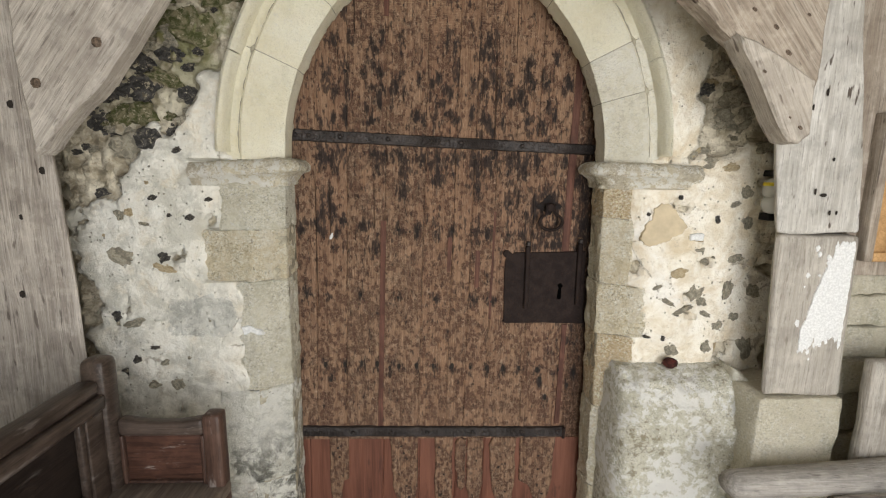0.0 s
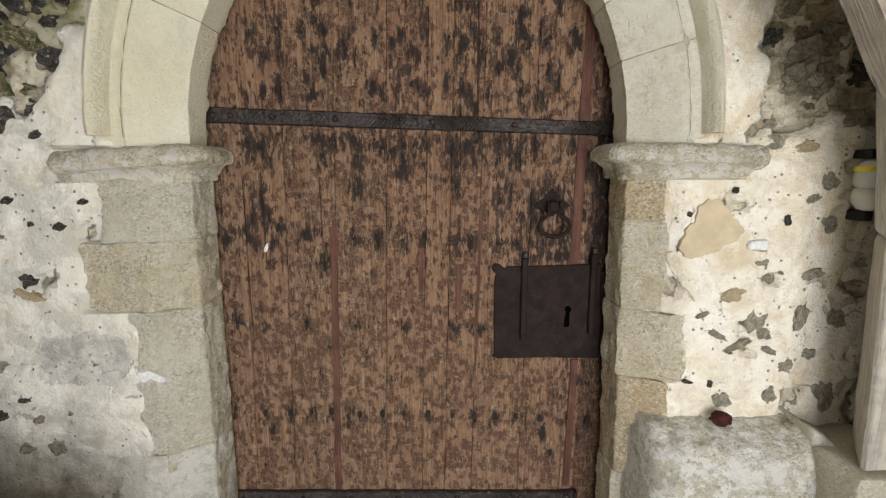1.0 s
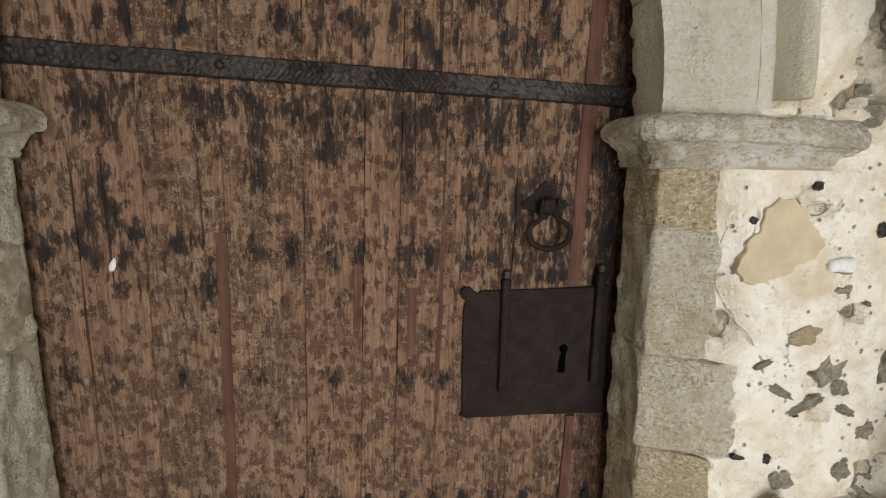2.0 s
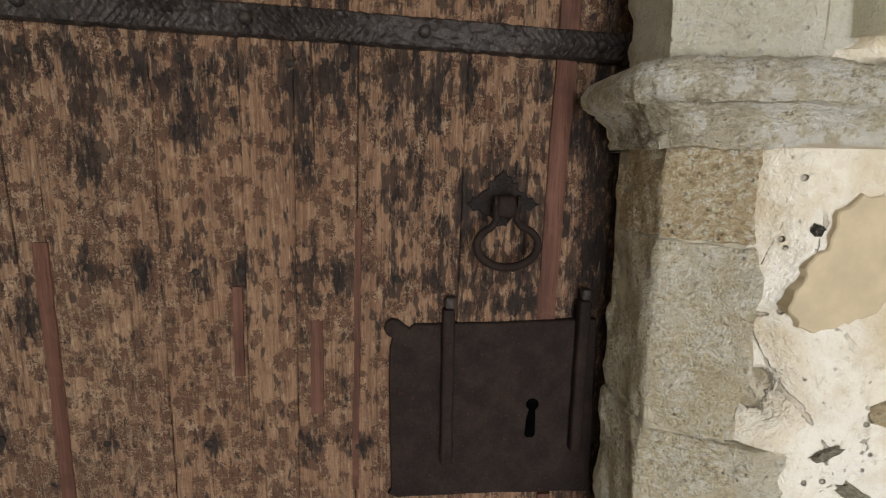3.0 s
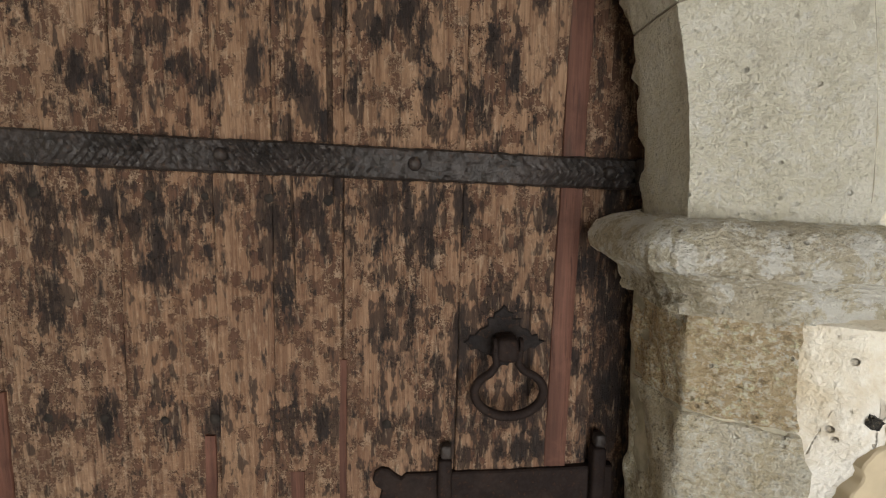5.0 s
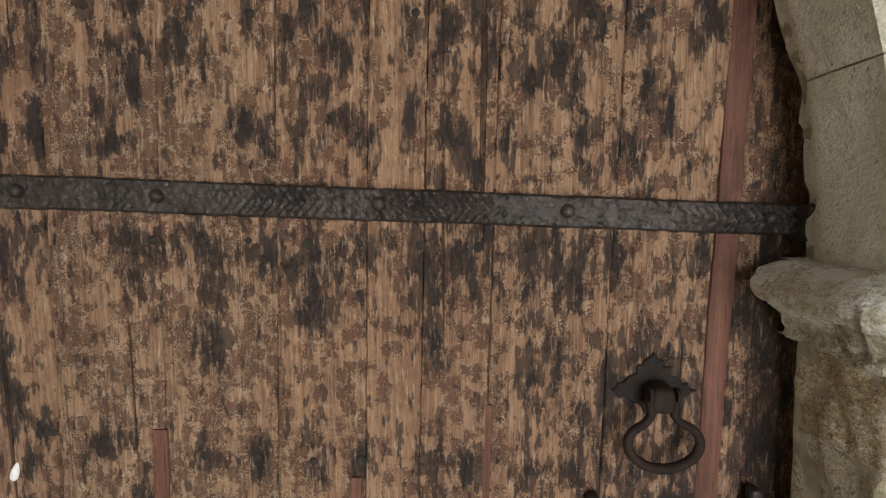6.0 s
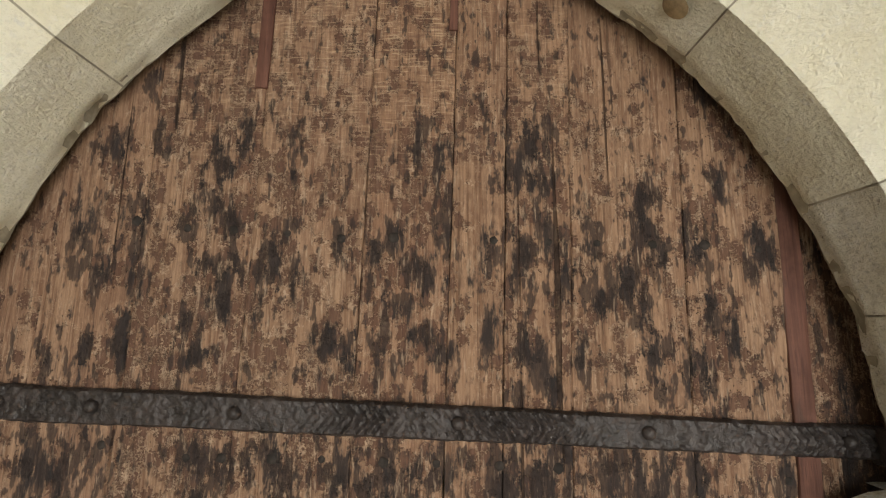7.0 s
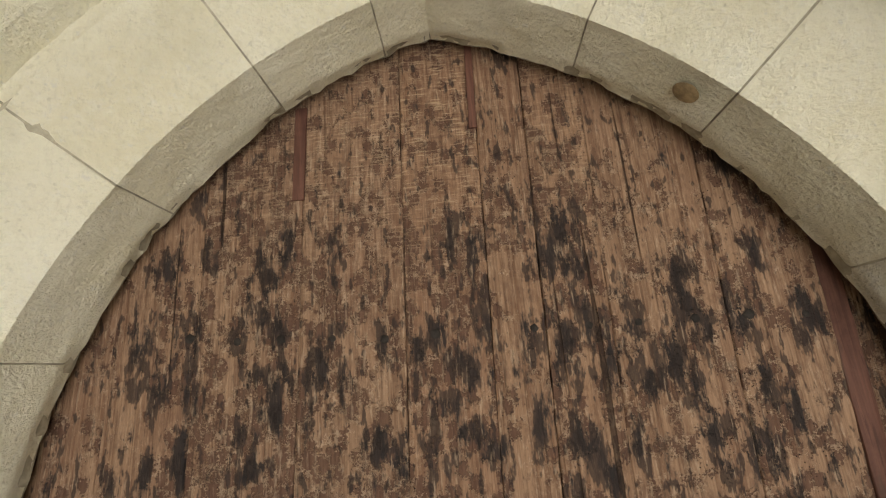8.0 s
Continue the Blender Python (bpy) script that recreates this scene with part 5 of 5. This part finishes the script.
# ---- stone stoup against the wall ----
def stoup():
    bm = bmesh.new()
    nu, nv = 90, 120
    rows = []
    for j in range(nv + 1):
        s = j / nv
        row = []
        for i in range(nu + 1):
            u = i / nu * 2 - 1
            # s runs up the front, then back over the sloping top to the wall
            if s < 0.68:
                z, dep = 0.715 * s / 0.68, 0.115 + 0.02 * (1 - s)
            else:
                q = (s - 0.68) / 0.32
                z, dep = 0.715 + 0.1 * math.sin(q * math.pi / 2), 0.115 * (1 - q ** 1.6) + 0.0
            half = 0.268 - 0.03 * clamp01((z - 0.5) / 0.3) - 0.012 * clamp01((z - 0.77) / 0.05)
            cx = 0.842 - 0.02 * clamp01((z - 0.4) / 0.4)
            side = 1 - abs(u) ** 12
            x = cx + half * u
            y = FACE - 0.012 - dep * side ** 0.6 if side > 0 else FACE + 0.02
            f = 0.014 * fbm(x, 2.0, z + 0.25 * s, 9, 5) + 0.005 * fbm(x, 2.0, z + 0.25 * s, 38, 3)
            row.append(bm.verts.new((x + f * 0.4 * u, y - f * (1 if s < 0.97 else 0.2), z + 0.5 * f - 0.02 * clamp01((u - 0.5) * 2) ** 2 * (s > 0.5) * 2)))
        rows.append(row)
    for r0, r1 in zip(rows, rows[1:]):
        for a, b, c, d in zip(r0, r0[1:], r1[1:], r1):
            bm.faces.new((a, b, c, d))
    rim = [e for e in bm.edges if e.is_boundary]
    ext = bmesh.ops.extrude_edge_only(bm, edges=rim)
    back = [v for v in ext["geom"] if isinstance(v, bmesh.types.BMVert)]
    for v in back:
        v.co.y = -0.12
    return bm


stone = thing("stone_stoup", (0.84, -0.25, 0.0), "rough weathered stone block with white lichen against the wall", "stone block")
part("block", stoup(), BLOCK, stone)
part("mortar_fillet", box((0.95, -0.3, 0.0), (1.03, -0.18, 0.835), 0.012, 0.014, 0.006, 16, 5.0, lambda p: Vector((p.x, p.y, p.z - 0.8 * (p.x - 0.95) * (p.z > 0.5)))), JAMB_GREY, stone, "pale mortar slope beside the block")
bm = bmesh.new()
bmesh.ops.create_icosphere(bm, subdivisions=3, radius=1.0)
for v in bm.verts:
    k = 1 + 0.2 * noise.noise(v.co * 2.2) + 0.22 * noise.noise(v.co * 5)
    v.co = Vector((0.768 + 0.024 * k * v.co.x, -0.245 + 0.02 * k * v.co.y, 0.829 + 0.018 * k * v.co.z))
tagged(new("dried_fruit", mesh_of("dried_fruit", bm, DRIED)), "small dark red shrivelled ball on the stone block", "dried fruit")


# ---- timber frame of the porch ----
def timber(name, lo, hi, mat, label, seed, warp=None, group="porch posts", category="post"):
    ob = thing(name, ((lo[0] + hi[0]) / 2, (lo[1] + hi[1]) / 2, lo[2]), label, category, group)
    part("shaft", box(lo, hi, 0.014, 0.03, 0.009, 9, seed, warp, (1, 1, 0.3)), mat, ob)
    return ob


PEG = mesh_of("peg", dome(0.012, 0.006, 9, 3, 0.15), make_plain("brown_peg_oak", (0.13, 0.095, 0.07), 0.85, 0, 0.5, 120))
HOLE = mesh_of("nail", dome(0.006, 0.002, 7, 2, 0.3), OLD_NAIL)


def lean_left(p):
    return Vector((p.x + 0.02 * math.sin(p.z * 2.4) - 0.07 * clamp01((p.y + 0.38) / 0.09) * (p.x > -1.2), p.y, p.z))


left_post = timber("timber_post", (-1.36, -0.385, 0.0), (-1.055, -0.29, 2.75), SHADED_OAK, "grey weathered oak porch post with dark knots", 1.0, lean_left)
for x, z, k in ((-1.115, 1.735, 1.1), (-1.105, 1.6, 1.0), (-1.09, 1.64, 0.5)):
    ob = hang(new("peg", PEG), left_post)
    ob.location, ob.scale = (x + 0.03, -0.386, z), (k, 1, k)
for x, z in ((-1.1, 1.447), (-1.17, 1.32), (-1.2, 1.1), (-1.16, 1.62)):
    ob = hang(new("nail", HOLE), left_post)
    ob.location, ob.scale = (x + 0.005, -0.386, z), (1.3, 1, 1.6)


def lean_right(p):
    rear = clamp01((p.y + 0.39) / 0.13)
    return Vector((p.x - 0.14 * (p.z - 1.3) + 0.1 * rear * (p.x < 1.08), p.y, p.z))


right_post = timber("timber_post", (0.955, -0.40, 1.288), (1.205, -0.255, 2.75), PALE_OAK, "pale silvered oak porch post scarfed onto newer wood", 4.0, lean_right)
foot = part("scarfed_foot", box((0.962, -0.405, 0.79), (1.2, -0.26, 1.285), 0.012, 0.03, 0.006, 9, 2.0, lambda p: Vector((p.x + 0.03 * (1.28 - p.z) + 0.1 * clamp01((p.y + 0.39) / 0.13) * (p.x < 1.08), p.y, p.z)), (1, 1, 0.3)), NEW_OAK, right_post, "greyer scarfed lower length")
bm = bmesh.new()
for k in range(27):
    x = 1.066 + 0.0045 * k
    top = min(1.262, 1.0 + 3.6 * (x - 1.06)) + rng.uniform(-0.03, 0.012)
    foot_z = 0.975 + rng.uniform(-0.035, 0.02)
    prism(bm, [(x - 0.005, foot_z), (x, foot_z - 0.01), (x + 0.005, foot_z + 0.004), (x + 0.0055, min(1.265, top)), (x, min(1.27, top + 0.012)), (x - 0.005, top - 0.006)],
          -0.4062 - 0.00012 * (k % 5), -0.39, 0.0004, 0.008, 0.003, 60, 3.0 * k)
for _ in range(46):
    x, z, r = rng.gauss(1.115, 0.03), rng.uniform(0.9, 1.25), rng.uniform(0.003, 0.009)
    x = min(max(x - 0.1 * (1.1 - z) * (z < 1.1), 1.02), 1.18)
    prism(bm, [(x + r * math.cos(q) * rng.uniform(0.5, 1), z + 1.5 * r * math.sin(q) * rng.uniform(0.5, 1.2)) for q in (0, 1.0, 2.1, 3.1, 4.2, 5.3)], -0.406, -0.39, 0.0006, 0.01)
part("white_paint", bm, WHITEWASH, foot, "flaking white paint")
for x, z, w, h in ((1.075, 1.4, 2.2, 1.0), (1.05, 1.41, 0.7, 1.8), (1.045, 1.68, 0.8, 2.0), (1.01, 1.64, 0.7, 1.6), (1.09, 1.5, 0.8, 1.0), (1.1, 1.35, 0.8, 1.4), (1.12, 1.35, 0.6, 1.2)):
    ob = hang(new("nail", HOLE), right_post)
    ob.location, ob.scale = (x, -0.4005, z), (0.7 * w, 1, 0.8 * h)
pad = new("pad_stone", mesh_of("pad_stone", box((0.955, -0.42, 0.0), (1.215, -0.2, 0.79), 0.008, 0.02, 0.008, 14, 3.0), SIDE_STONE))
tagged(pad, "squared buff stone pad under the timber post", "pad stone")


def brace(side, outline, y0, y1, mat, label, seed):
    ob = thing("timber_brace", (side * 0.95, (y0 + y1) / 2, 1.5), label, "brace", "porch braces")
    part("curved_timber", prism(bmesh.new(), outline, y0, y1, 0.012, 0.02, 0.008, 14, seed), mat, ob)
    return ob


left_brace = brace(-1, [(-1.035, 1.49), (-1.015, 1.505), (-0.955, 1.57), (-0.905, 1.618), (-0.845, 1.675), (-0.775, 1.77), (-0.705, 1.865), (-0.61, 1.975), (-0.5, 2.08), (-0.3, 2.22), (-0.3, 2.5), (-0.75, 2.5), (-1.06, 2.1), (-1.06, 1.7)], -0.475, -0.41, LEFT_BRACE, "pale curved oak brace pegged to the post", 2)
for x, z in ((-0.853, 1.757), (-1.01, 1.66), (-0.9, 1.95)):
    hang(new("peg", PEG), left_brace).location = (x, -0.475, z)
right_brace = brace(1, [(0.935, 1.62), (0.9, 1.655), (0.82, 1.72), (0.727, 1.784), (0.66, 1.845), (0.617, 1.876), (0.52, 1.96), (0.4, 2.08), (0.25, 2.22), (0.25, 2.5), (0.75, 2.5), (0.96, 2.1), (0.955, 1.7)], -0.482, -0.42, RIGHT_BRACE, "brown-grey curved oak brace with a plate nailed to its foot", 6)
part("fish_plate", prism(bmesh.new(), [(0.711, 1.8), (0.782, 1.692), (0.839, 1.59), (0.875, 1.542), (0.905, 1.535), (0.933, 1.559), (0.925, 1.69), (0.85, 1.735), (0.76, 1.785)], -0.502, -0.435, 0.006, 0.015, 0.004, 18, 3), FISH_OAK, right_brace, "pale grey board nailed over the brace")
for x, y, z, k in ((0.79, -0.502, 1.71, 0.5), (0.9, -0.502, 1.575, 0.6), (0.87, -0.502, 1.6, 0.3), (0.86, -0.482, 1.76, 0.8), (0.82, -0.482, 1.82, 0.7), (0.9, -0.482, 1.85, 0.5), (0.76, -0.482, 1.86, 0.6)):
    ob = hang(new("peg", PEG), right_brace)
    ob.location, ob.scale, ob.rotation_euler = (x, y, z), (k, 0.4, 0.55 * k), (0, 0.6, 0)
tie = tagged(new("tie_beam", mesh_of("tie_beam", box((-1.42, -0.48, 2.49), (1.42, -0.25, 2.75), 0.01, 0.1, 0.008, 8), BRACE_OAK)), "plain oak tie beam over the braces", "beam", kind="structure")

# ---- dark settle along the west side ----
settle = thing("settle", (-0.8, -1.0, 0.0), "dark varnished oak settle with a panelled back and end", "bench")


def bar(name, lo, hi, mat=DARK_OAK, r=0.006, parent=None, label="", warp=None):
    return part(name, box(lo, hi, r, 0.06, 0.0015, 12, lo[0] * 9 + lo[1], warp), mat, parent or settle, label)


# back post with a rounded head, and the back itself
bar("back_post", (-0.955, -0.54, 0.0), (-0.885, -0.475, 0.965), r=0.022)
bar("top_rail", (-0.955, -2.2, 0.872), (-0.9, -0.538, 0.912), r=0.012)
bar("rail_moulding", (-0.915, -2.2, 0.835), (-0.885, -0.538, 0.874), r=0.009)
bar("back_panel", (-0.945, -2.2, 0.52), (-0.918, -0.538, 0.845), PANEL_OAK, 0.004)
bar("stile", (-0.92, -0.6, 0.52), (-0.896, -0.541, 0.838), r=0.005)
bar("bottom_rail", (-0.92, -2.2, 0.53), (-0.896, -0.6, 0.62), r=0.006)
for k in range(2):
    bar("stile", (-0.92, -1.25 - 0.65 * k, 0.62), (-0.896, -1.18 - 0.65 * k, 0.834), r=0.005)
# the end with its raised panel
bar("end_post", (-0.655, -0.525, 0.0), (-0.605, -0.475, 0.802), WORN_RED, 0.011)
bar("end_rail", (-0.886, -0.517, 0.735), (-0.654, -0.475, 0.789), WORN_RAIL, 0.014, warp=lambda p: Vector((p.x, p.y, p.z - 0.014 * (1 - ((p.x + 0.77) / 0.116) ** 2) * (p.z > 0.76))))
bar("end_panel", (-0.886, -0.5, 0.58), (-0.656, -0.485, 0.737), DARK_OAK_X, 0.004, label="worn reddish oak panel")
for lo, hi in (((-0.886, -0.513, 0.59), (-0.874, -0.49, 0.737)), ((-0.668, -0.513, 0.59), (-0.656, -0.49, 0.737)), ((-0.874, -0.511, 0.59), (-0.668, -0.49, 0.6))):
    bar("moulding", lo, hi, WORN_RED, 0.005)
for lo, hi in (((-0.918, -0.62, 0.62), (-0.899, -0.6, 0.835)), ((-0.918, -1.2, 0.62), (-0.899, -0.62, 0.64))):
    bar("moulding", lo, hi, DARK_OAK, 0.007)
bar("seat", (-0.918, -2.2, 0.552), (-0.6, -0.485, 0.59), SEAT_OAK, 0.012)
bar("front_rail", (-0.64, -2.2, 0.4), (-0.612, -0.53, 0.555), DARK_OAK, 0.004)
for y in (-2.19, -1.3):
    bar("leg", (-0.66, y, 0.0), (-0.61, y + 0.05, 0.555), DARK_OAK, 0.008)
    bar("leg", (-0.99, y, 0.0), (-0.94, y + 0.05, 0.555), DARK_OAK, 0.008)

# ---- rustic bench on the east side ----
bench = thing("plank_bench", (1.1, -0.5, 0.0), "silver-grey rustic bench of rough round-edged planks", "bench")
part("seat_rail", box((0.805, -0.56, 0.535), (1.4, -0.47, 0.612), 0.036, 0.03, 0.006, 10, 8.0, lambda p: Vector((p.x, p.y, p.z + 0.06 * (p.x - 0.8))), (0.3, 1, 1)), PALE_OAK_X, bench)
part("seat_plank", box((1.08, -1.6, 0.53), (1.38, -0.565, 0.58), 0.012, 0.06, 0.004, 10, 3.0), PALE_OAK_X, bench)
part("back_board", box((1.245, -0.465, 0.0), (1.41, -0.425, 0.925), 0.012, 0.04, 0.006, 9, 5.0), NEW_OAK, bench)
for x, y in ((0.9, -0.55), (1.1, -1.5), (1.32, -1.5)):
    part("leg", box((x, y, 0.0), (x + 0.06, y + 0.06, 0.545), 0.012, 0.08, 0.004, 9, x), PALE_OAK, bench)

# rough blocks of the side wall's return, seen beside the post
for k, (x0, x1, z0, z1, d) in enumerate(((1.19, 1.45, 0.985, 1.085, 0.0), (1.2, 1.45, 0.875, 0.98, 0.012), (1.27, 1.45, 0.76, 0.87, 0.004), (1.2, 1.45, 0.62, 0.755, 0.02), (1.2, 1.45, 0.4, 0.615, 0.01), (1.2, 1.45, 0.0, 0.395, 0.0),
                                         (1.19, 1.26, 1.09, 1.15, 0.0), (1.265, 1.34, 1.09, 1.17, -0.008), (1.345, 1.45, 1.09, 1.16, 0.004), (1.19, 1.45, 1.175, 1.25, 0.02))):
    part("rubble_stone", box((x0, -0.33 + d, z0), (x1, -0.15, z1), 0.009, 0.012, 0.01, 20, 2.3 * k), SIDE_STONE, east_wall)

# ---- boarding and a framed board beside the east post ----
boarding = tagged(new("boarding", mesh_of("boarding", box((1.185, -0.372, 1.16), (1.43, -0.335, 2.75), 0.006, 0.06, 0.003, 9, 6.0, lean_right), BRACE_OAK)), "brown upright board between post and wall", "board", kind="structure")
notice = thing("notice_board", (1.33, -0.4, 1.2), "honey-coloured wooden notice board in a brown frame", "notice board")
part("panel", box((1.236, -0.4, 1.235), (1.42, -0.375, 1.6), 0.003, 0.2), HONEY, notice)
for lo, hi in (((1.215, -0.412, 1.21), (1.24, -0.37, 1.63)), ((1.24, -0.412, 1.21), (1.42, -0.37, 1.238)), ((1.24, -0.412, 1.6), (1.42, -0.37, 1.63))):
    part("frame_rail", box(lo, hi, 0.005, 0.1, 0.001, 20), HONEY if lo[2] < 1.25 and lo[0] > 1.23 else BRACE_OAK, notice)

# ---- clear plastic fitting between wall and post ----
fitting = thing("plastic_fitting", (1.03, -0.17, 1.32), "clear ribbed plastic fitting with yellow band on black bracket", "fitting")


def lathe(prof, centre, n=20):
    bm = bmesh.new()
    rows = [[bm.verts.new((centre[0] + r * math.cos(q), centre[1] + r * math.sin(q), centre[2] + h)) for q in (2 * math.pi * i / n for i in range(n))] for r, h in prof]
    for r0, r1 in zip(rows, rows[1:]):
        for i in range(n):
            bm.faces.new((r0[i], r0[(i + 1) % n], r1[(i + 1) % n], r1[i]))
    bm.faces.new(rows[0])
    bm.faces.new(rows[-1])
    return bm


FX, FY = 1.05, -0.242
part("bulb", lathe([(0.01, 0), (0.022, 0.006), (0.03, 0.02), (0.032, 0.034), (0.03, 0.046), (0.024, 0.052)], (FX, FY, 1.333)), CLEAR, fitting)
part("bulb", lathe([(0.024, 0), (0.03, 0.006), (0.033, 0.022), (0.031, 0.04), (0.024, 0.054), (0.012, 0.062)], (FX, FY, 1.385)), CLEAR, fitting)
part("band", lathe([(0.0315, 0.0), (0.033, 0.002), (0.0325, 0.008), (0.03, 0.011)], (FX, FY, 1.421)), YELLOW, fitting, "yellow band")
part("bracket", box((1.036, -0.25, 1.45), (1.064, -0.06, 1.47), 0.004, 0.03), BLACK, fitting)
part("bracket", box((1.036, -0.25, 1.31), (1.06, -0.06, 1.333), 0.004, 0.03), BLACK, fitting)
